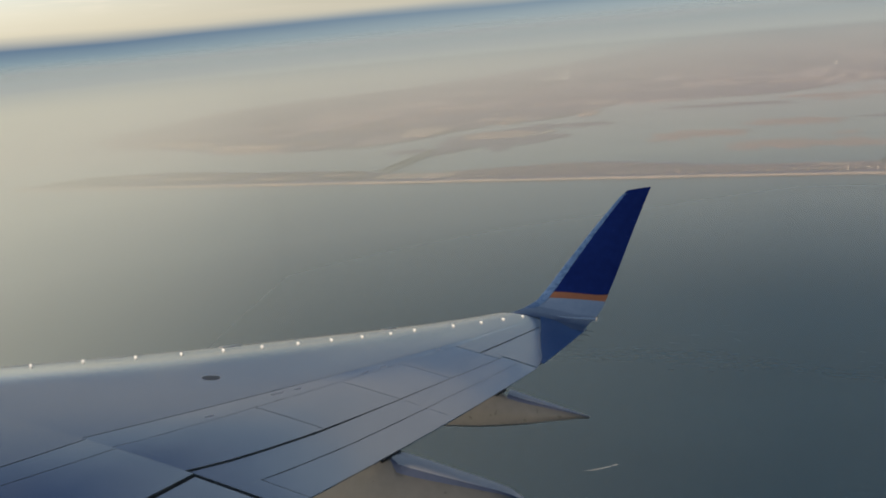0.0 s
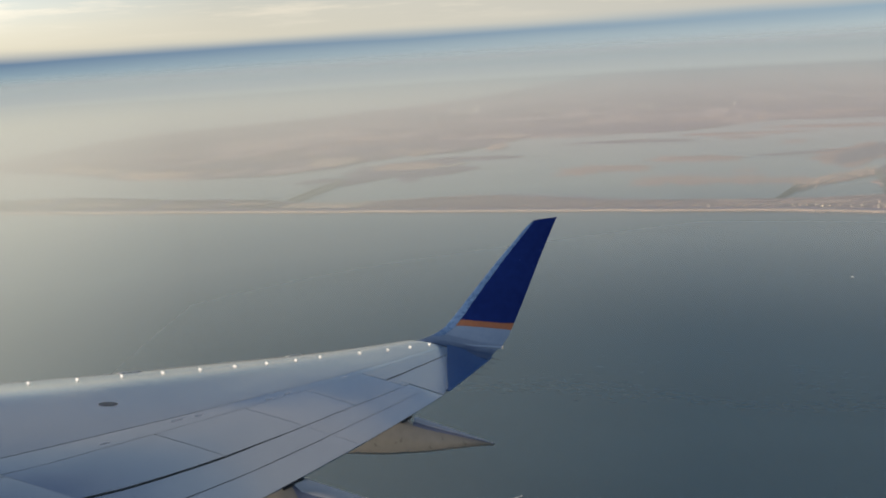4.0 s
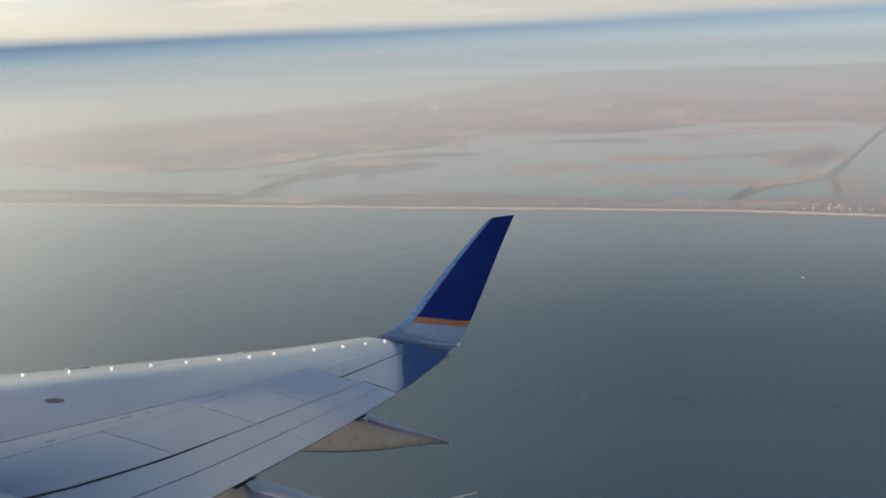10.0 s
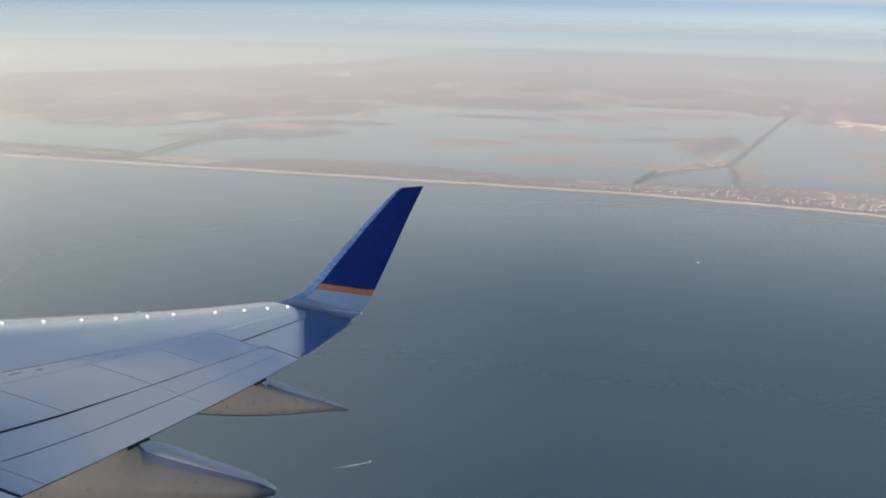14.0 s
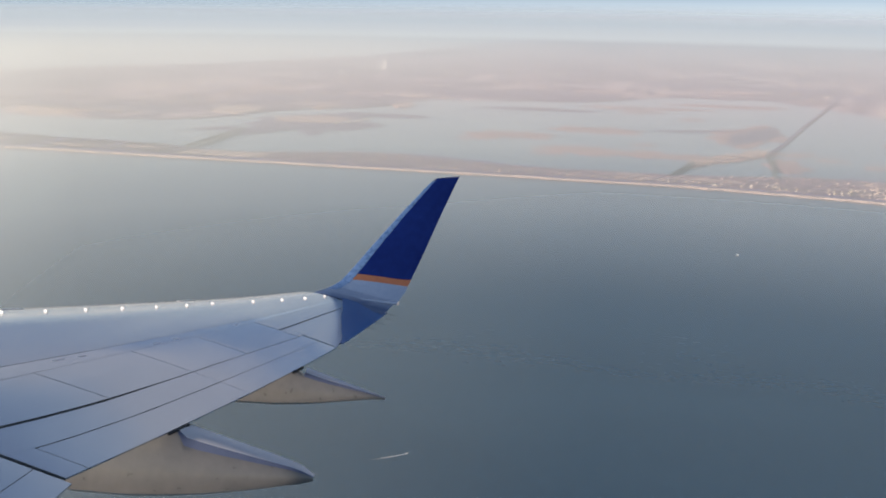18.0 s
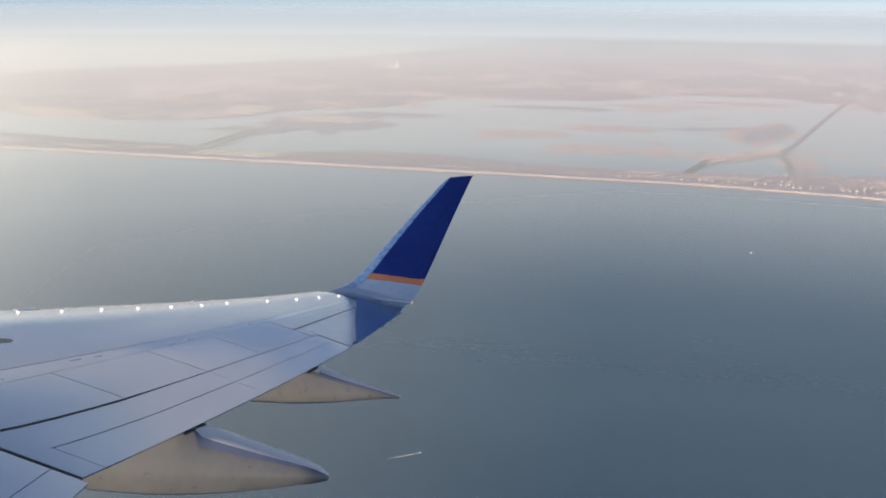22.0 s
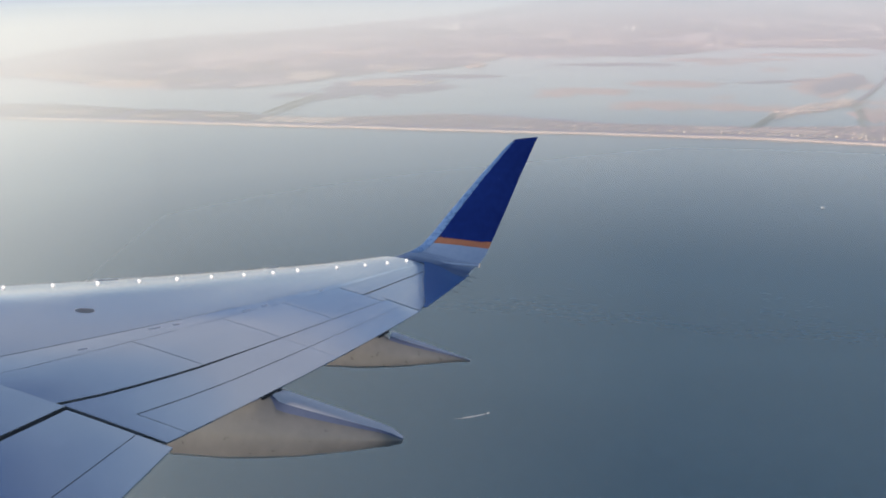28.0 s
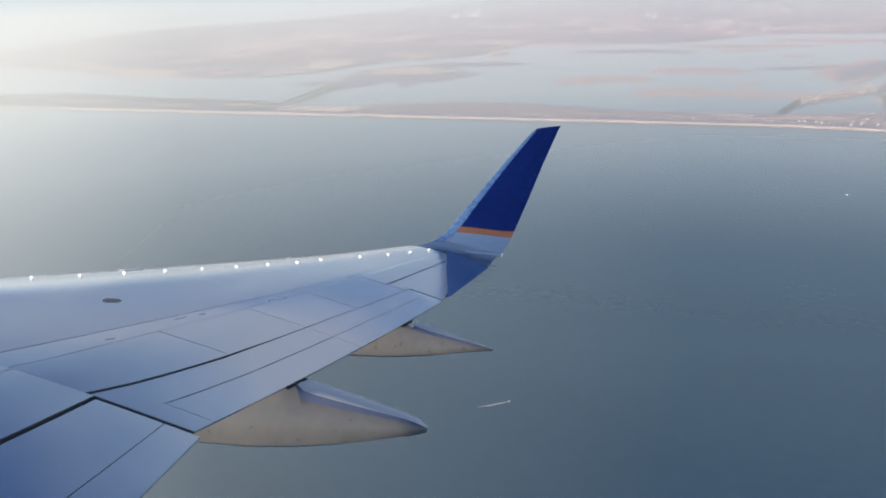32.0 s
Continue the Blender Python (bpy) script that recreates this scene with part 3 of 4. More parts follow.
for i in range(16):
    x, y = islets.uniform(-190, 290), islets.uniform(840, 1190)
    tagged(island("marsh_islet", x, y, islets.uniform(8, 20), islets.uniform(4, 11), islets.uniform(-10, 20), M_MARSH, 0.4, 0.4, 40 + i * 2.3, 28), "small ragged brown marsh islet in the bay", "island", "marsh islets in the bay", "structure")


# ---- roads, bridges ----
def between(p, q, w, z0, z1):
    """A long box from p to q in the plan."""
    bm = bmesh.new()
    d = Vector((q[0] - p[0], q[1] - p[1], 0))
    s = Vector((-d.y, d.x, 0)).normalized() * w / 2
    pts = []
    n = max(2, int(d.length / 25))
    for i in range(n + 1):
        c = Vector((p[0], p[1], 0)) + d * i / n
        pts.append([c - s + Vector((0, 0, z0)), c + s + Vector((0, 0, z0)), c + s + Vector((0, 0, z1)), c - s + Vector((0, 0, z1)), c - s + Vector((0, 0, z0))])
    vs = grid_mesh(bm, pts)
    bm.faces.new(vs[0][:4])
    bm.faces.new(vs[-1][:4])
    bmesh.ops.remove_doubles(bm, verts=bm.verts, dist=0.001)
    return bm


def bridge(name, p, q, w, deck, piers, towers, label):
    root = tagged(empty(name, Matrix.Translation((*p, 0))), label, "bridge")
    d = (q[0] - p[0], q[1] - p[1])
    part("deck", between((0, 0), d, w, deck, deck + 0.6), M_ROAD, root)
    for sgn in (-1, 1):
        L = math.hypot(*d)
        off = (-d[1] / L * w * 0.5 * sgn, d[0] / L * w * 0.5 * sgn)
        part("girder", between(off, (off[0] + d[0], off[1] + d[1]), 0.3, deck - 0.5, deck + 1.1), M_STEEL, root)
    for i in range(piers):
        f = (i + 0.5) / piers
        bm = bmesh.new()
        x, y = d[0] * f, d[1] * f
        box(bm, x - 0.5 * w, x + 0.5 * w, y - 0.6, y + 0.6, -0.5, deck)
        part("pier", bm, M_STEEL, root)
    for f in towers:
        bm = bmesh.new()
        x, y = d[0] * f, d[1] * f
        for sx in (-0.55, 0.55):
            box(bm, x + sx * w - 0.25, x + sx * w + 0.25, y - 0.5, y + 0.5, -0.5, deck + 5.5)
        for zz in (2.2, 4.6):
            box(bm, x - 0.55 * w, x + 0.55 * w, y - 0.3, y + 0.3, deck + zz, deck + zz + 0.5)
        part("lift_tower", bm, M_STEEL, root)
    return root


bridge("lift_bridge", (-407, 762), (-411, 880), 1.5, 1.9, 16, (0.42, 0.58), "long grey steel lift bridge across the inlet")
bridge("low_bridge", (-11, 758), (4, 826), 1.4, 1.3, 14, (), "low grey road bridge to the town island")
bridge("rail_trestle", (65, 772), (66, 895), 1.4, 1.0, 20, (), "low dark rail trestle over the bay")
CAUSE = [(66, 895), (82, 955), (122, 1140), (154, 1280), (198, 1480)]
for i, (p, q) in enumerate(zip(CAUSE, CAUSE[1:])):
    tagged(link("causeway", between(p, q, 4.0, -0.3, 1.0), M_DARK), "dark tree-lined causeway crossing the bay", "causeway", kind="structure")


# ---- houses, many and small ----
def bulk_boxes(name, items, material):
    """Small gabled or flat blocks, all in one mesh: x, y, half length, half width, height, turn."""
    verts, faces = [], []
    for x, y, a, b, h, tn in items:
        c, s = math.cos(tn), math.sin(tn)
        o = len(verts)
        for z in (0.6, h):
            for u, v in ((-a, -b), (a, -b), (a, b), (-a, b)):
                verts.append((x + u * c - v * s, y + u * s + v * c, z))
        faces += [tuple(o + i for i in f) for f in ((4, 5, 6, 7), (0, 1, 5, 4), (1, 2, 6, 5), (2, 3, 7, 6), (3, 0, 4, 7))]
    me = bpy.data.meshes.new(name)
    me.from_pydata(verts, [], faces)
    me.materials.append(material)
    return new(name, me)


rnd = random.Random(4)
rows_of_houses = []
gx = -322.0
while gx < 330:
    lo, hi = ocean(gx) + 11, bay(gx) - 4
    y = lo
    lean = -0.42
    while y < hi:
        for side in (-0.6, 0.6):
            if rnd.random() < 0.9:
                rows_of_houses.append((gx + side + (y - lo) * lean + rnd.uniform(-0.15, 0.15), y, rnd.uniform(0.32, 0.5), rnd.uniform(0.28, 0.46), rnd.uniform(1.1, 1.6), rnd.uniform(-0.05, 0.05) - 0.15))
        y += rnd.uniform(0.85, 1.15)
    gx += 3.4 if gx < 95 else 4.1


# Picks the houses that get paler colours, as though the sun caught them.
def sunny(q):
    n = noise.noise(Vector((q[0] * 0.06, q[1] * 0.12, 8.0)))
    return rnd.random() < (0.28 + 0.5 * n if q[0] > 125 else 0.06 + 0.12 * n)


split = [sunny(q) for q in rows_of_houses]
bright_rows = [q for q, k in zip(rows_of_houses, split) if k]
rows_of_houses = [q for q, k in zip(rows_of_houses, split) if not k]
tagged(bulk_boxes("pale_house_rows", bright_rows, M_TOWN), "low houses among the street blocks, coloured paler as if sunlit", "houses", kind="stuff")
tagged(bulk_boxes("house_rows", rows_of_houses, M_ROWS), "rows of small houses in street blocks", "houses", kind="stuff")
left_houses = []
for i in range(420):
    x = rnd.uniform(-720, -420)
    left_houses.append((x, rnd.uniform(ocean(x) + 14, bay(x) - 6), rnd.uniform(0.4, 0.8), rnd.uniform(0.4, 0.7), rnd.uniform(1.1, 1.6), rnd.uniform(-0.4, 0.4)))
tagged(bulk_boxes("beach_cottages", left_houses, M_HOUSES), "scattered beach cottages in the scrub", "houses", kind="stuff")
clumps = []
for i in range(2600):
    x = rnd.uniform(-760, -330)
    lo, hi = ocean(x) + 12, bay(x) - 3
    if hi > lo and noise.noise(Vector((x * 0.05, lo * 0.3, 1.0))) > -0.35:
        clumps.append((x, rnd.uniform(lo, hi), rnd.uniform(0.3, 1.3), rnd.uniform(0.3, 1.0), rnd.uniform(0.95, 1.7), rnd.uniform(0, 3)))
tagged(bulk_boxes("scrub_clumps", clumps, M_SCRUB), "low brown and grey scrub on the dunes", "scrub", kind="stuff")
town = []
for i in range(900):
    f = rnd.random()
    town.append((3 + 63 * f + rnd.gauss(0, 3.0), 824 + 84 * f + rnd.gauss(0, 8), rnd.uniform(0.3, 0.62), rnd.uniform(0.3, 0.55), rnd.uniform(1.1, 1.6), rnd.uniform(-0.5, 0.5)))
tagged(bulk_boxes("town_houses", town[:380], M_TOWN), "pale small town houses crowded on the island", "houses", kind="stuff")
tagged(bulk_boxes("town_sheds", town[380:], M_HOUSES), "darker small roofs between the town houses", "houses", kind="stuff")
far = []
shore_y = curve([(a, b) for a, b in shore if a > -1000])
for i in range(16000):
    x = rnd.uniform(-1000, 950)
    y = 960 + 2300 * rnd.random() ** 1.6
    edge = float(np.interp(math.atan2(x, y), [-0.75, -0.62, -0.45, -0.30, -0.18, -0.08, 0.0], [1420, 1740, 1840, 2100, 2850, 3900, 4500]))
    if x < -920 + max(0, y - 1012) * 0.6 or y < shore_y(x) + 14 or math.hypot(x, y) > edge or noise.noise(Vector((x * 0.012, y * 0.012, 3))) < -0.12:
        continue
    k = rnd.random() ** 3
    far.append((x, y, 0.7 + 2.4 * k, 0.7 + 1.8 * k, 1.3 + 2.0 * k, rnd.uniform(-0.3, 0.3) + 0.3))
# every fourth block takes the paler colours that stand for sunlit walls
pale = [q for i, q in enumerate(far) if i % 4 == 0]
far = [q for i, q in enumerate(far) if i % 4]
tagged(bulk_boxes("pale_mainland_blocks", pale, M_BLOCKS), "scattered mainland blocks, coloured pale as if sunlit", "houses", kind="stuff")
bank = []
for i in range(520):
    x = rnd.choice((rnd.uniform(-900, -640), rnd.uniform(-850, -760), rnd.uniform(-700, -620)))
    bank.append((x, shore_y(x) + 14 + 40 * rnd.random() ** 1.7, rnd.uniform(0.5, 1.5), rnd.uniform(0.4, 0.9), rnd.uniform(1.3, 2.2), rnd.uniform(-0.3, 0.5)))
# shore houses use the pale colours too, to look sunlit
tagged(bulk_boxes("waterfront_houses", bank, M_TOWN), "houses along the bay shore, coloured pale as if sunlit", "houses", kind="stuff")
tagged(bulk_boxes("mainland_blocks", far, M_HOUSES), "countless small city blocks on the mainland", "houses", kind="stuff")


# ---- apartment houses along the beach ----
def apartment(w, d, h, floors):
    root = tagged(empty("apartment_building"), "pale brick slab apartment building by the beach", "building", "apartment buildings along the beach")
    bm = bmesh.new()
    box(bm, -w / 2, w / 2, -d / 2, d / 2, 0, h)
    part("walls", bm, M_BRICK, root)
    bm = bmesh.new()
    box(bm, -w / 2 - 0.03, w / 2 + 0.03, -d / 2 - 0.03, d / 2 + 0.03, h + 0.004, h + 0.12)
    part("roof", bm, M_ROOF, root)
    bm = bmesh.new()
    box(bm, -w * 0.18, w * 0.18, -d * 0.25, d * 0.25, h + 0.12, h + 0.4)
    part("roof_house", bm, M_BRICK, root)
    for i in range(floors):
        bm = bmesh.new()
        z = h * (i + 0.45) / floors
        box(bm, -w / 2 + 0.08, w / 2 - 0.08, -d / 2 - 0.012, -d / 2 + 0.05, z, z + h * 0.42 / floors)
        part("window_band", bm, M_GLASS, root)
    return root


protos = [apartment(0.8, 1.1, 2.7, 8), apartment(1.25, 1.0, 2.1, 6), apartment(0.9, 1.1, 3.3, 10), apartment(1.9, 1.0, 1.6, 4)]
spots = []
x = -190.0
while x < 260:
    dense = 1.0 if x > -60 else 0.6
    if rnd.random() < 0.5 + 0.4 * dense:
        spots.append((x, ocean(x) + rnd.uniform(10.5, 13.5)))
    x += rnd.uniform(3.8, 8.0) / dense
for i in range(18):
    x = rnd.choice((rnd.uniform(92, 150), rnd.uniform(170, 215), rnd.uniform(60, 240)))
    spots.append((x, ocean(x) + rnd.uniform(18, 34)))
used = set()
for i, (x, y) in enumerate(spots):
    k = rnd.choice((0, 0, 1, 2, 2, 3))
    m = Matrix.Translation((x, y, 1.0)) @ Matrix.Rotation(rnd.uniform(-0.15, 0.15) - 0.1, 4, "Z")
    if k not in used:
        used.add(k)
        protos[k].matrix_basis = m
    else:
        copy_thing(protos[k], m)
for k, ob in enumerate(protos):
    if k not in used:
        ob.matrix_basis = Matrix.Translation((20 + 12 * k, ocean(20 + 12 * k) + 14, 1.0))


# ---- halls of the airport, hangars ----
def hall(name, x, y, w, d, h, turn, label):
    root = tagged(empty(name, pose(x, y, 0.6, 0, 0, turn)), label, "hall", "pale airport halls across the bay")
    bm = bmesh.new()
    box(bm, -w / 2, w / 2, -d / 2, d / 2, 0, h)
    part("walls", bm, M_WHITE, root)
    bm = bmesh.new()
    prof = [(-d / 2 - 0.1, h), (-d / 4, h + 0.35), (d / 4, h + 0.35), (d / 2 + 0.1, h)]
    vs = grid_mesh(bm, [[(sx * (w / 2 + 0.1), yy, zz + 0.004) for yy, zz in prof] for sx in (-1, 1)])
    bm.faces.new([vs[0][i] for i in range(4)])
    bm.faces.new([vs[1][i] for i in range(4)])
    part("roof", bm, M_WHITE, root)
    bm = bmesh.new()
    box(bm, -w * 0.35, w * 0.35, -d / 2 - 0.02, -d / 2 + 0.1, 0, h * 0.7)
    part("hall_door", bm, M_ROOF, root)
    return root


for i in range(44):
    f = rnd.random()
    x = 212 + 190 * f + rnd.gauss(0, 5)
    y = 1262 - 190 * f ** 1.3 + rnd.uniform(-22, 40)
    hall("airport_hall", x, y, rnd.uniform(4, 13), rnd.uniform(2.5, 5), rnd.uniform(1.2, 2.2), rnd.uniform(-25, 10), "pale low airport hall across the bay")
for x, y, w in ((-336, 968, 4.0), (-330, 980, 5.0), (-326, 992, 3.5), (-420, 985, 4.5), (-344, 956, 3.0)):
    hall("hangar", x, y, w, 2.6, 1.3, 30, "white old hangar on the airfield island")


# ---- far skyline ----
def skyscraper(x, y, w, h, top):
    root = tagged(empty("skyscraper", Matrix.Translation((x, y, 0.5))), "pale sunlit skyscraper on the hazy skyline", "skyscraper", "skyscrapers on the far skyline")
    bm = bmesh.new()
    box(bm, -w / 2, w / 2, -w / 2, w / 2, 0, h * 0.82)
    part("shaft", bm, M_TOWER, root)
    bm = bmesh.new()
    box(bm, -w * 0.35, w * 0.35, -w * 0.35, w * 0.35, h * 0.82 + 0.004, h)
    part("setback", bm, M_TOWER, root)
    if top:
        bm = bmesh.new()
        bmesh.ops.create_cone(bm, cap_ends=True, segments=8, radius1=w * 0.14, radius2=0.1, depth=h * top, matrix=Matrix.Translation((0, 0, h * (1 + top / 2))))
        part("spire", bm, M_STEEL, root)


SKYLINE = []
city = random.Random(8)
for i in range(17):
    a = radians(city.gauss(-17.7, 0.55))
    d = city.uniform(1730, 1810)
    SKYLINE.append((d * math.sin(a), d * math.cos(a), city.uniform(1.5, 2.4), 5 + 15 * city.random() ** 2.5, 0.25 if i % 6 == 0 else 0))
for i in range(9):
    a = radians(city.gauss(-7.4, 0.8))
    d = city.uniform(1620, 1720)
    SKYLINE.append((d * math.sin(a), d * math.cos(a), city.uniform(1.5, 2.4), city.uniform(4, 10), 0))
for a, h in ((-13.6, 8), (-12.9, 6), (-3.0, 7), (1.5, 6), (5.0, 6), (-19.5, 7)):
    SKYLINE.append((1640 * math.sin(radians(a)), 1640 * math.cos(radians(a)), 2.2, h, 0))
for s in SKYLINE:
    skyscraper(*s)


# ---- boats ----
def boat(x, y, turn, size, wake):
    root = tagged(empty("boat", pose(x, y, 0.02, 0, 0, turn)), "small white boat on open water" + (" with a foaming wake" if wake else ""), "boat")
    bm = bmesh.new()
    rows = []
    for i in range(7):
        f = i / 6
        w = size * 0.16 * (1 - f ** 2.5) + 0.01
        rows.append([(size * (f - 0.5), -w, 0.14 * size), (size * (f - 0.5), -w * 0.6, -0.05), (size * (f - 0.5), w * 0.6, -0.05), (size * (f - 0.5), w, 0.14 * size), (size * (f - 0.5), -w, 0.14 * size)])
    grid_mesh(bm, rows)
    part("hull", bm, M_HULL, root)
    bm = bmesh.new()
    box(bm, -size * 0.22, size * 0.12, -size * 0.09, size * 0.09, 0.14 * size, 0.27 * size)
    part("cabin", bm, M_HULL, root)
    if wake:
        bm = bmesh.new()
        rows = []
        for i in range(13):
            f = i / 12
            w = size * (0.16 + 0.45 * f)
            rows.append([(-size * 0.5 - wake * f, -w * (1 + 0.3 * noise.noise(Vector((f * 9, 0, 0)))) + f * f * wake * 0.10, 0.012), (-size * 0.5 - wake * f, f * f * wake * 0.10, 0.09 * (1 - f) + 0.02), (-size * 0.5 - wake * f, w + f * f * wake * 0.10, 0.012)])
        grid_mesh(bm, rows)
        part("wake", bm, M_FOAM, root, "white foaming wake")


boat(29, 530, 20, 1.8, 0)
boat(-72.5, 259, 42, 0.9, 11)


# ---- the wing ----
# X outboard, Y ahead, Z up in the aeroplane's own axes; the turn banks it to the right.
WING = pose(0, 0, CAM_H, 15.689, 18.974, 107.645)
X_TIP, Y_TIP = 15.6, 1.129
SWEEP = math.tan(radians(27.6))


def y_le(X):
    return Y_TIP + (X_TIP - X) * SWEEP


def y_te(X):
    if X < 6.985:
        return 1.60
    if X < 12.8:
        return -0.2775 + (X_TIP - X) * 0.2251
    return 0.353 - 0.19 * (X - 12.8)


def z_mid(X):
    return -2.4644 + 0.10510 * X + 1.1656 * (X / X_TIP) ** 2


def on_wing(X, c, lift=0.0):
    """The point of the upper skin at spanwise X and chord fraction c."""
    a, b = y_le(X), y_te(X)
    cc = min(max(c, 0.0), 1.0)
    camber = 0.03 * math.sin(math.pi * cc ** 0.97) + 0.0045 * math.exp(-((cc - 0.2) / 0.13) ** 2)
    droop = float(np.interp(X, [9, 12, 13, 14, 15.6], [0.016, 0.022, 0.032, 0.048, 0.048])) * math.exp(-cc / 0.07)
    return Vector((X, a + (b - a) * c, z_mid(X) + (a - b) * camber - droop + lift))


def call(v, X):
    return v(X) if callable(v) else v


def patch(X0, X1, c0, c1, lift=0.0, thick=0.014, nx=None, nc=None):
    """A skin panel on the wing, with real edges."""
    bm = bmesh.new()
    nx = nx or max(2, int((X1 - X0) / 0.35))
    top, bot = [], []
    mid = (X0 + X1) / 2
    nc = nc or max(2, int((call(c1, mid) - call(c0, mid)) * 40))
    for i in range(nx + 1):
        X = X0 + (X1 - X0) * i / nx
        a, b = call(c0, X), call(c1, X)
        cs = [a + (b - a) * j / nc for j in range(nc + 1)]
        top.append([on_wing(X, c, lift) for c in cs])
        bot.append([on_wing(X, c, lift - thick) for c in cs])
    vt, vb = grid_mesh(bm, top), grid_mesh(bm, bot)
    for A, B in ((vt[0], vb[0]), (vt[-1], vb[-1]), ([r[0] for r in vt], [r[0] for r in vb]), ([r[-1] for r in vt], [r[-1] for r in vb])):
        for i in range(len(A) - 1):
            bm.faces.new((A[i], A[i + 1], B[i + 1], B[i]))
    return bm


wing = tagged(empty("aeroplane_wing", WING), "grey swept airliner wing with a navy upturned winglet", "aeroplane wing")


def wing_core():
    """The closed wing body under the panels, dark in the gaps."""
    bm = bmesh.new()
    rows = []
    for i in range(45):
        X = 1.2 + (15.45 - 1.2) * i / 44
        ch = y_le(X) - y_te(X)
        r = []
        for c in (0.955, 0.9, 0.75, 0.55, 0.35, 0.15, 0.05, 0.012):
            r.append(on_wing(X, c, -0.014))
        for c in (0.0, 0.012, 0.05, 0.15, 0.35, 0.55, 0.75, 0.9, 0.955):
            t = 0.115 * ch * (math.sqrt(c) * 1.9 - 1.3 * c - 0.6 * c * c) * (1 - c ** 6) + 0.004
            r.append(on_wing(X, c, -0.014 - t))
        r.append(r[0])
        rows.append(r)
    vs = grid_mesh(bm, rows)
    bm.faces.new(vs[0][:-1])
    bm.faces.new(vs[-1][:-1])
    bmesh.ops.remove_doubles(bm, verts=bm.verts, dist=0.0005)
    return bm


part("wing_box", wing_core(), M_GAP, wing, "dark wing structure seen in the panel gaps", smooth=True)


def lower_skin():
    bm = bmesh.new()
    rows = []
    for i in range(41):
        X = 1.2 + (15.45 - 1.2) * i / 40
        ch = y_le(X) - y_te(X)
        rows.append([on_wing(X, c, -0.02 - (0.115 * ch * (math.sqrt(c) * 1.9 - 1.3 * c - 0.6 * c * c) * (1 - c ** 6) + 0.004)) for c in (0.003, 0.02, 0.06, 0.15, 0.3, 0.5, 0.7, 0.9, 0.985)])
    grid_mesh(bm, rows)
    return bm


part("lower_skin", lower_skin(), M_PANEL, wing, "grey lower skin", smooth=True)


def spar(X):
    return 0.652 - 0.0185 * (X - 7.3) if X > 7.3 else 0.652


def seam(X):
    """The thin skin joint ahead of the spar."""
    return 0.565 - 0.0151 * (X - 8.7)


def back(X):
    """How far the rear gaps bow aft along the outboard flap."""
    return float(np.interp(X, [7.0, 7.5, 8.5, 10.0, 11.0], [0.0, 0.013, 0.019, 0.008, 0.0]))


def slot(X):
    """Half the width of the gap ahead of the flap: wide inboard, a hairline outboard."""
    return float(np.interp(X, [7.0, 8.8, 9.5, 11.0], [0.0048, 0.0040, 0.0022, 0.0016]))


def slat_nose(X0, X1):
    """The rounded nose of the slat."""
    bm = bmesh.new()
    rows = []
    for i in range(9):
        X = X0 + (X1 - X0) * i / 8
        q = on_wing(X, 0.0)
        r = []
        for j in range(9):
            t = math.pi * j / 8
            r.append(q + Vector((0, 0.045 * math.sin(t), -0.035 + 0.035 * math.cos(t))))
        r.append(on_wing(X, 0.016, -0.09))
        r.insert(0, on_wing(X, 0.016, 0.002))
        rows.append(r)
    grid_mesh(bm, rows)
    return bm


SLATS = [1.2, 4.4, 7.6, 10.85, 13.28, 15.3]
for a, b in zip(SLATS, SLATS[1:]):
    part("leading_edge_slat", slat_nose(a + 0.006, b - 0.006), M_NOSE, wing, "polished bare metal slat nose", smooth=True)
for a, b in ((1.2, 6.984), (6.988, 15.35)):
    part("upper_skin", patch(a, b, 0.018, lambda X: seam(X) - 0.0012, nc=20), M_SKIN, wing, smooth=True)
for a, b in ((1.2, 6.984), (6.99, 15.3)):
    part("spar_strip", patch(a, b, lambda X: seam(X) + 0.0012, lambda X: spar(X) - 0.0016, nc=3), M_PANEL, wing, "grey strip along the spar", smooth=True)
EDGES = [1.2, 2.9, 5.0, 6.99, 8.68, 10.1, 11.3, 12.66]
for a, b in zip(EDGES, EDGES[1:]):
    part("spoiler_panel", patch(a + 0.006, b - 0.006, lambda X: spar(X), lambda X: (0.800 + back(X) - slot(X)) if X > 6.99 else 0.801, nc=8), M_PANEL, wing, smooth=True)
part("outer_skin", patch(12.675, 15.3, lambda X: spar(X), lambda X: 0.685 - 0.016 * (X - 12.7), nc=6), M_SKIN, wing, smooth=True)


def tip_edge(X):
    return float(np.interp(X, [12.8, 13.3, 14.0, 14.78, 15.3, 15.7], [1.0, 0.965, 0.84, 0.68, 0.53, 0.40]))


part("outer_rear_skin", patch(12.83, 15.3, lambda X: min(0.695 - 0.016 * (X - 12.7), tip_edge(X)), lambda X: tip_edge(X), nc=8, nx=16), M_SKIN, wing, smooth=True)
part("outer_hinge_panel", patch(12.672, 12.822, lambda X: 0.693, lambda X: 0.797, nc=4), M_SKIN, wing, smooth=True)
part("tip_panel", patch(13.1, 15.5, lambda X: tip_edge(X) + 0.002, lambda X: 1.0, lift=0.001, nc=8, nx=18), M_TIP, wing, "glossy blue-grey painted tip panel", smooth=True)


def hinge(X):
    return 0.800 + back(X) + slot(X)


def tab(X):
    return 0.897 + back(X) * 0.65


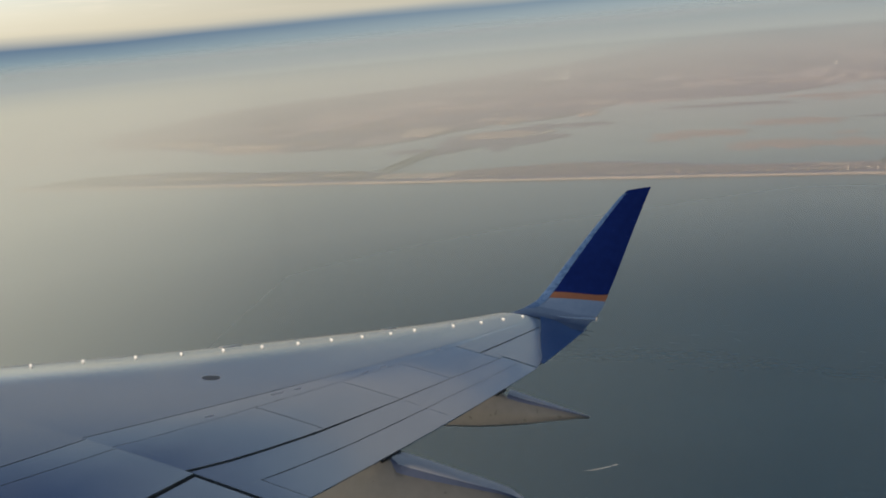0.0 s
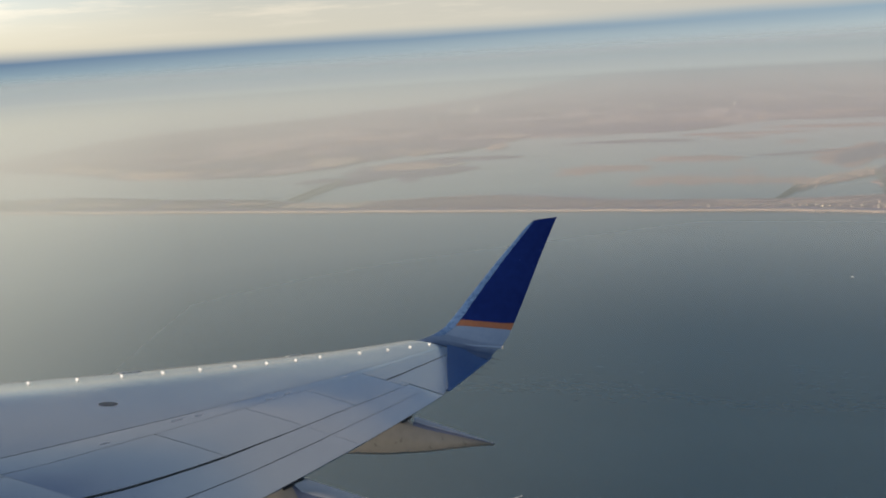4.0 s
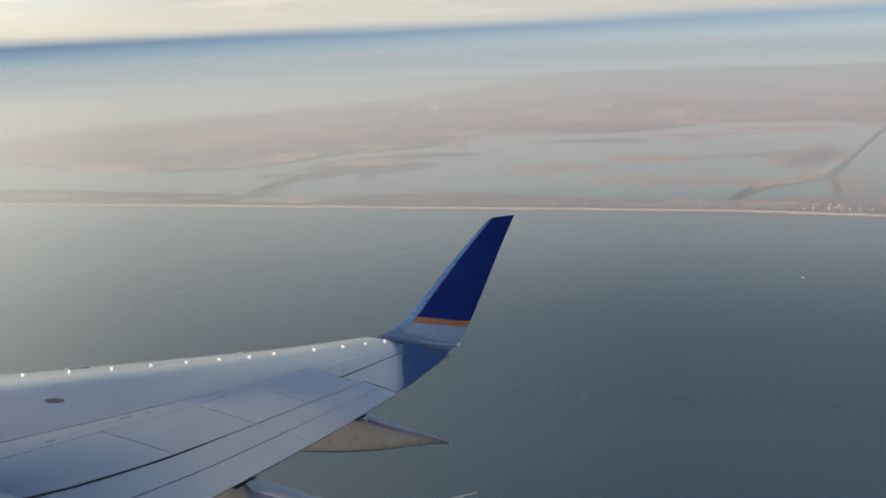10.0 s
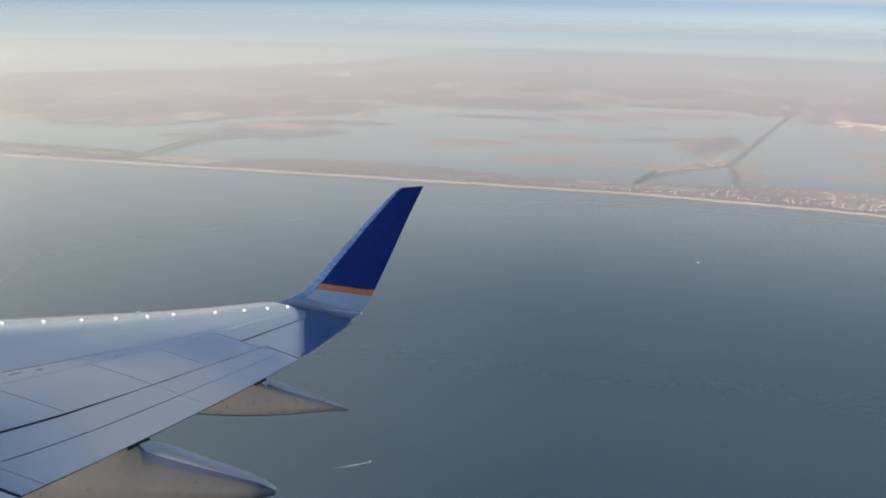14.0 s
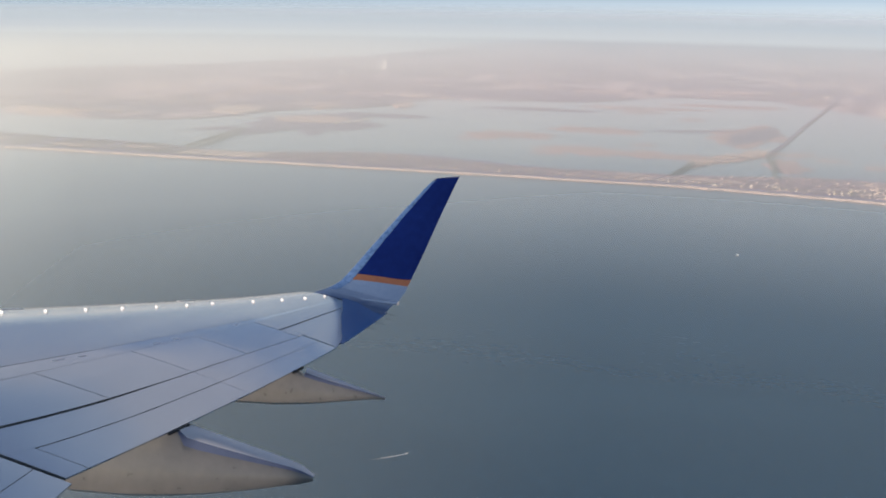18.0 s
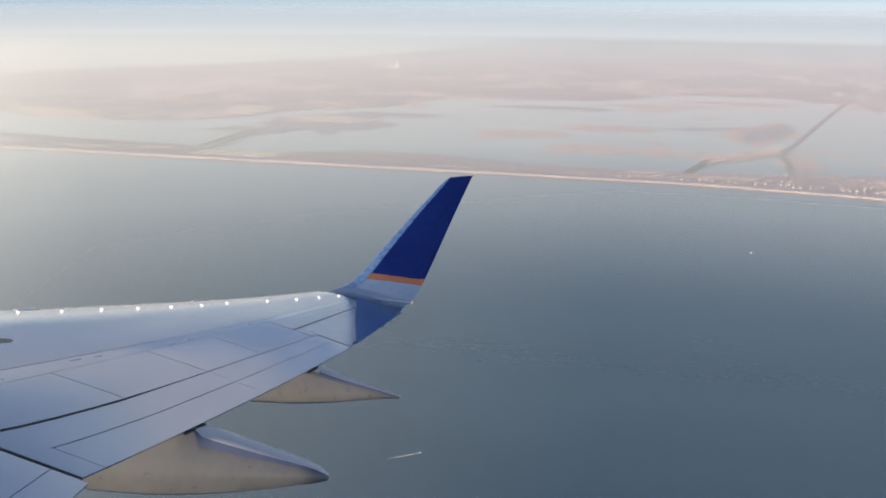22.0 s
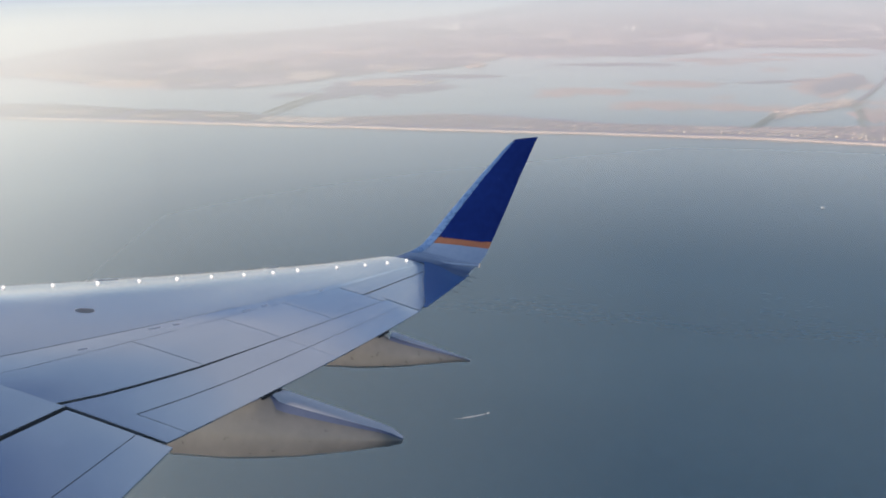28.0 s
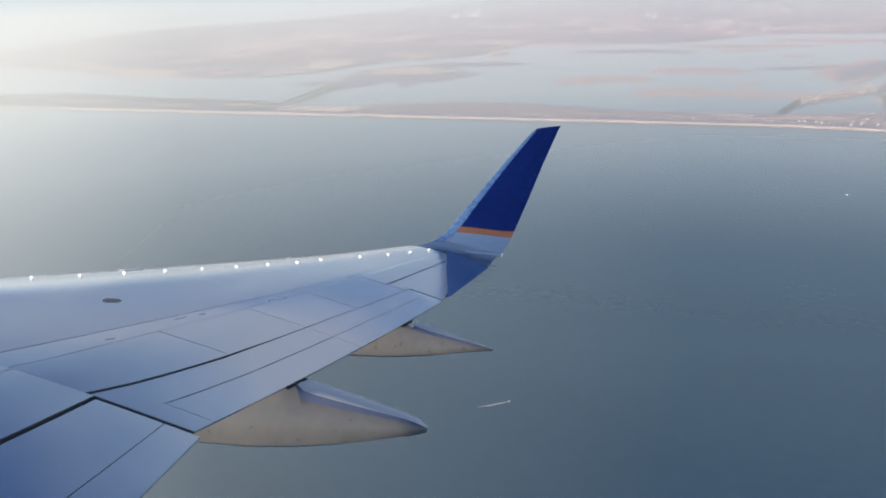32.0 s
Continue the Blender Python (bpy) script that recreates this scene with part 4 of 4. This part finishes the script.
part("flap_end_panel", patch(7.0, 7.27, lambda X: tab(X) - 0.0025, lambda X: 1.0, nc=4, nx=3), M_FLAP, wing, "narrow grey panel at the flap end", smooth=True)
part("outboard_flap", patch(7.0, 10.094, hinge, lambda X: tab(X) - 0.003, nc=5), M_FLAP, wing, "grey outboard flap", smooth=True)
part("outboard_flap_tail", patch(7.278, 10.094, lambda X: tab(X), lambda X: 1.0, nc=5), M_FLAP, wing, "grey flap trailing panel", smooth=True)
part("aileron", patch(10.10, 12.78, hinge, lambda X: tab(X) - 0.0022, nc=5), M_FLAP, wing, "grey aileron", smooth=True)
part("aileron_tab", patch(10.10, 12.78, tab, lambda X: 1.0, nc=5), M_FLAP, wing, "grey aileron tab", smooth=True)
part("inboard_flap", patch(1.2, 6.945, lambda X: 0.810, lambda X: 0.934, lift=-0.004, nc=5), M_FLAP, wing, "grey inboard flap", smooth=True)
part("inboard_flap_tail", patch(1.2, 6.945, lambda X: 0.9355, lambda X: 1.0, lift=-0.004, nc=4), M_FLAP, wing, smooth=True)

# vanes along the leading edge
vane_places = [4.8 + 0.47 * i for i in range(10)] + [9.5 + 0.446 * i for i in range(9)] + [13.74, 14.29, 14.77, 15.23, 15.70]
for X in vane_places:
    c = 0.06 + 0.036 * (X - 9.5) + 0.0019 * (X - 9.5) ** 2 if X > 9 else 0.042
    c += 0.02 * max(0.0, X - 13.7) - (0.016 if 12.8 < X < 13.4 else 0.0)
    q = on_wing(X, c)
    bm = bmesh.new()
    along, face = Vector((0.6, 0.8, 0.0)), Vector((-0.8, 0.6, 0.12))
    low, high = [], []
    for u, v in ((-1, -1), (1, -1), (1, 1), (-1, 1)):
        low.append(bm.verts.new(q + along * 0.027 * u - face * 0.006 * v + Vector((0, 0, -0.012))))
        high.append(bm.verts.new(q + along * 0.024 * u - face * 0.004 * v + Vector((0, 0, 0.022))))
    for i in range(4):
        bm.faces.new((low[i], low[(i + 1) % 4], high[(i + 1) % 4], high[i]))
    bm.faces.new(high)
    part("vortex_vane", bm, M_STUD, wing, "small white vane along the leading edge")


def oval_plate(X, c, h, n=24):
    """A thin round cover that lies along the skin."""
    bm = bmesh.new()
    rings = []
    for size, lift in ((1.0, -0.001), (1.0, h * 0.6), (0.94, h)):
        r = []
        for i in range(n):
            u, v = size * math.cos(2 * math.pi * i / n), size * math.sin(2 * math.pi * i / n)
            r.append(bm.verts.new(on_wing(X + 0.0675 * u - 0.065 * v, c + 0.0109 * u + 0.0164 * v, lift)))
        rings.append(r)
    for p, q in zip(rings, rings[1:]):
        for i in range(n):
            bm.faces.new((p[i], p[(i + 1) % n], q[(i + 1) % n], q[i]))
    bm.faces.new(rings[-1])
    return bm


part("oval_plate", oval_plate(9.2, 0.38, 0.0035), M_RUST, wing, "worn brown oval cover plate")
for X, f, half in ((8.15, 0.7, 0.05), (9.2, 0.35, 0.08), (9.5, 0.45, 0.05), (10.62, 0.75, 0.06), (11.0, 0.7, 0.05), (12.3, 0.55, 0.06), (13.6, 0.5, 0.05)):
    c = seam(X) + (spar(X) - seam(X)) * f
    bm = patch(X - half, X + half, c - 0.0022, c + 0.0022, lift=0.0012, thick=0.004, nx=2, nc=1)
    part("latch", bm, M_LATCH, wing, "small dark latch")
# bright strips at the slat joints
for X0 in (10.62, 13.02):
    bm = patch(X0, X0 + 0.24, 0.004, 0.022, lift=0.007, thick=0.009, nx=4, nc=2)
    part("slat_joint_strip", bm, M_STUD, wing, "bright metal strip at a slat joint", smooth=True)

# ---- winglet ----
LEAD = [(15.30, 1.27, 0.212), (15.48, 1.10, 0.268), (15.62, 0.94, 0.355), (15.72, 0.785, 0.475), (15.775, 0.67, 0.595), (15.83, 0.55, 0.83), (15.94, 0.39, 1.195), (16.15, 0.07, 1.885), (16.345, -0.252, 2.53), (16.37, -0.305, 2.605), (16.385, -0.35, 2.66)]
TRAIL = [(15.25, -0.10, 0.26), (15.44, -0.145, 0.33), (15.58, -0.19, 0.42), (15.64, -0.26, 0.50), (15.70, -0.335, 0.68), (15.757, -0.372, 0.865), (15.92, -0.46, 1.36), (16.17, -0.575, 2.09), (16.385, -0.688, 2.72), (16.40, -0.70, 2.77), (16.41, -0.708, 2.80)]


def blade(s):
    """Leading and trailing point of the winglet at s along it (0 to 10)."""
    i = min(int(s), 9)
    f = s - i
    return Vector(LEAD[i]).lerp(Vector(LEAD[i + 1]), f), Vector(TRAIL[i]).lerp(Vector(TRAIL[i + 1]), f)


def winglet_piece(s0, s1, c0, c1, n, lean0=0.0, lean1=0.0):
    """A closed piece of the winglet between two heights and two chord fractions; lean lowers its front end."""
    bm = bmesh.new()
    rows = []
    for i in range(n + 1):
        f = i / n
        s = s0 + (s1 - s0) * f
        lean = lean0 + (lean1 - lean0) * f
        a, b = blade(s)
        a2, b2 = blade(min(s + 0.05, 10))
        a1, b1 = blade(max(s - 0.05, 0))
        out = (a2 + b2 - a1 - b1).cross(a - b).normalized()
        if out.x < 0:
            out = -out
        inner, outer = [], []
        for j in range(9):
            c = c0 + (c1 - c0) * j / 8
            p, q = blade(max(0.0, s - lean * (1 - c)))
            th = 0.06 * (p - q).length * (1.5 * math.sqrt(c) - 1.05 * c - 0.45 * c * c) + 0.004
            m = p.lerp(q, c)
            inner.append(m - out * th)
            outer.append(m + out * th)
        ring = inner + outer[::-1]
        ring.append(ring[0])
        rows.append(ring)
    vs = grid_mesh(bm, rows)
    bm.faces.new(vs[0][:-1])
    bm.faces.new(vs[-1][:-1])
    bmesh.ops.remove_doubles(bm, verts=bm.verts, dist=0.0003)
    return bm


part("winglet_root", winglet_piece(0.0, 2.6, 0.0, 1.0, 12), M_BASE, wing, "pale blue-grey curved winglet root", smooth=True)
part("winglet_root", winglet_piece(2.61, 4.61, 0.146, 1.0, 12, 0.0, 0.42), M_BASE, wing, "pale blue-grey lower winglet", smooth=True)
part("winglet_stripe", winglet_piece(4.62, 5.09, 0.146, 1.0, 3, 0.42, 0.42), M_GOLD, wing, "copper-gold stripe across the winglet", smooth=True)
part("winglet_blade", winglet_piece(5.10, 10.0, 0.146, 1.0, 28, 0.42, 0.0), M_NAVY, wing, "glossy navy blue winglet blade", smooth=True)
part("winglet_leading_edge", winglet_piece(2.61, 8.9, 0.0, 0.142, 30), M_EDGE, wing, "blue-grey metal winglet edge", smooth=True)
part("winglet_leading_edge", winglet_piece(8.91, 10.0, 0.0, 0.142, 6), M_NAVY, wing, smooth=True)

# a slim pod along the root carries the rear lamp
bm = bmesh.new()
rows = []
for i in range(9):
    f = i / 8
    r = 0.004 + 0.028 * f ** 0.8
    rows.append([(15.585 + r * math.cos(2 * math.pi * j / 12), 0.36 - 0.63 * f, 0.405 + 0.095 * f + r * math.sin(2 * math.pi * j / 12)) for j in range(13)])
grid_mesh(bm, rows)
part("lamp_pod", bm, M_BASE, wing, "slim blue-grey pod on the winglet root", smooth=True)
bm = bmesh.new()
rows = []
for y, r in ((-0.271, 0.034), (-0.283, 0.034), (-0.292, 0.027), (-0.296, 0.002)):
    rows.append([(15.585 + r * math.cos(2 * math.pi * j / 12), y, 0.50 + r * math.sin(2 * math.pi * j / 12)) for j in range(13)])
grid_mesh(bm, rows)
part("tail_lamp", bm, M_LAMP, wing, "small clear rear tip lamp", smooth=True)
for X in (14.3, 14.75, 15.15, 15.45):
    q = on_wing(X, 1.0)
    bm = bmesh.new()
    bmesh.ops.create_cone(bm, cap_ends=True, segments=6, radius1=0.004, radius2=0.002, depth=0.15, matrix=Matrix.Translation(q + Vector((0, -0.07, -0.006))) @ Matrix.Rotation(radians(90), 4, "X"))
    part("static_wick", bm, M_WICK, wing, "thin dark static wick")


# ---- flap track fairings ----
def fairing(name, X, half, stations, tail, lid_from, gap):
    """A canoe under the trailing edge: stations of Y, top, bottom."""
    root = empty(name)
    root.parent = wing
    bm = bmesh.new()
    rows = []
    lid, shade_in, shade_out = [], [], []
    for k, (Y, zt, zb) in enumerate(stations):
        f = k / (len(stations) - 1)
        w = half * math.sqrt(max(0.0, 1 - (max(0.0, f - 0.25) / 0.75) ** 2.2)) * (0.55 + 0.45 * min(1, f / 0.2)) + tail
        h = zt - zb
        k = min(1.0, max(0.04, (lid_from - Y) / 0.1 + 0.04))
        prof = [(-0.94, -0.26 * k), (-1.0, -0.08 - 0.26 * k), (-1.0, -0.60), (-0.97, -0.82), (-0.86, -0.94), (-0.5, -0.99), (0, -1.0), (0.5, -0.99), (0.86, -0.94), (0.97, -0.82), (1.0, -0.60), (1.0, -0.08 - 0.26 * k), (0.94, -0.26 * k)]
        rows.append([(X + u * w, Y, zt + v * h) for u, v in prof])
        # pale plate and dark strips beside it: light and shade by colour
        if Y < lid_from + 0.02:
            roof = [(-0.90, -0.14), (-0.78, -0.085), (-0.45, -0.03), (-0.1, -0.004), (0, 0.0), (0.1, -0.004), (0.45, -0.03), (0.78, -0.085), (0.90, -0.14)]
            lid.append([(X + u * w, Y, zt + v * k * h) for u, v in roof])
            shade_in.append([(X - 0.945 * w, Y, zt - 0.262 * k * h), (X - 0.925 * w, Y, zt - 0.20 * k * h), (X - 0.895 * w, Y, zt - 0.138 * k * h)])
            shade_out.append([(X + 0.945 * w, Y, zt - 0.262 * k * h), (X + 0.925 * w, Y, zt - 0.20 * k * h), (X + 0.895 * w, Y, zt - 0.138 * k * h)])
    vs = grid_mesh(bm, rows)
    for r in (vs[0], vs[-1]):
        bm.faces.new(r)
    for a, b in zip(vs, vs[1:]):
        bm.faces.new((a[0], b[0], b[-1], a[-1]))
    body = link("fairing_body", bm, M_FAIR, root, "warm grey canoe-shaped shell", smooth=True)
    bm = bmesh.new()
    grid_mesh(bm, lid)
    link("fairing_top", bm, M_LID, root, "pale blue-grey upper plate, its colour lightened as if lit", smooth=True)
    for s in (shade_in, shade_out):
        bm = bmesh.new()
        grid_mesh(bm, s)
        link("fairing_shade_strip", bm, M_LID_SHADE, root, "dark blue-grey strip coloured as shade under the top plate", smooth=True)
    bm = bmesh.new()
    rows = []
    for dx in gap:
        e = on_wing(X + dx, 1.0)
        rows.append([e + Vector((0, -0.002, -0.028)), e + Vector((0, -0.016, -0.028)), e + Vector((0, -0.016, -0.012)), e + Vector((0, -0.002, -0.012)), e + Vector((0, -0.002, -0.028))])
    vs = grid_mesh(bm, rows)
    bm.faces.new(vs[0][:4])
    bm.faces.new(vs[1][:4])
    bmesh.ops.remove_doubles(bm, verts=bm.verts, dist=0.0005)
    link("fairing_gap", bm, M_GAP, root, "black gap behind the trailing edge")
    return root


def canoe(pairs, n=22):
    ys = [q[0] for q in pairs][::-1]
    out = []
    for i in range(n + 1):
        Y = pairs[0][0] + (pairs[-1][0] - pairs[0][0]) * i / n
        out.append((Y, float(np.interp(Y, ys, [q[1] for q in pairs][::-1])), float(np.interp(Y, ys, [q[2] for q in pairs][::-1]))))
    return out


fairing("flap_track_fairing", 11.62, 0.17, canoe([(2.6, -0.78, -0.86), (2.0, -0.72, -1.12), (1.25, -0.70, -1.19), (0.81, -0.64, -1.10), (0.60, -0.60, -1.04), (0.32, -0.63, -0.955), (0.12, -0.65, -0.88), (-0.17, -0.68, -0.78), (-0.30, -0.69, -0.735), (-0.37, -0.70, -0.725)]), 0.014, 0.66, (-0.34, -0.02))
fairing("flap_track_fairing", 8.86, 0.23, canoe([(3.4, -1.32, -1.45), (2.7, -1.30, -1.84), (2.05, -1.28, -1.96), (1.54, -1.235, -1.87), (1.23, -1.19, -1.79), (0.92, -1.215, -1.695), (0.5, -1.25, -1.54), (0.30, -1.27, -1.455), (0.20, -1.29, -1.425), (0.14, -1.31, -1.40), (0.115, -1.33, -1.38)], 30), 0.075, 1.30, (-0.43, -0.06))
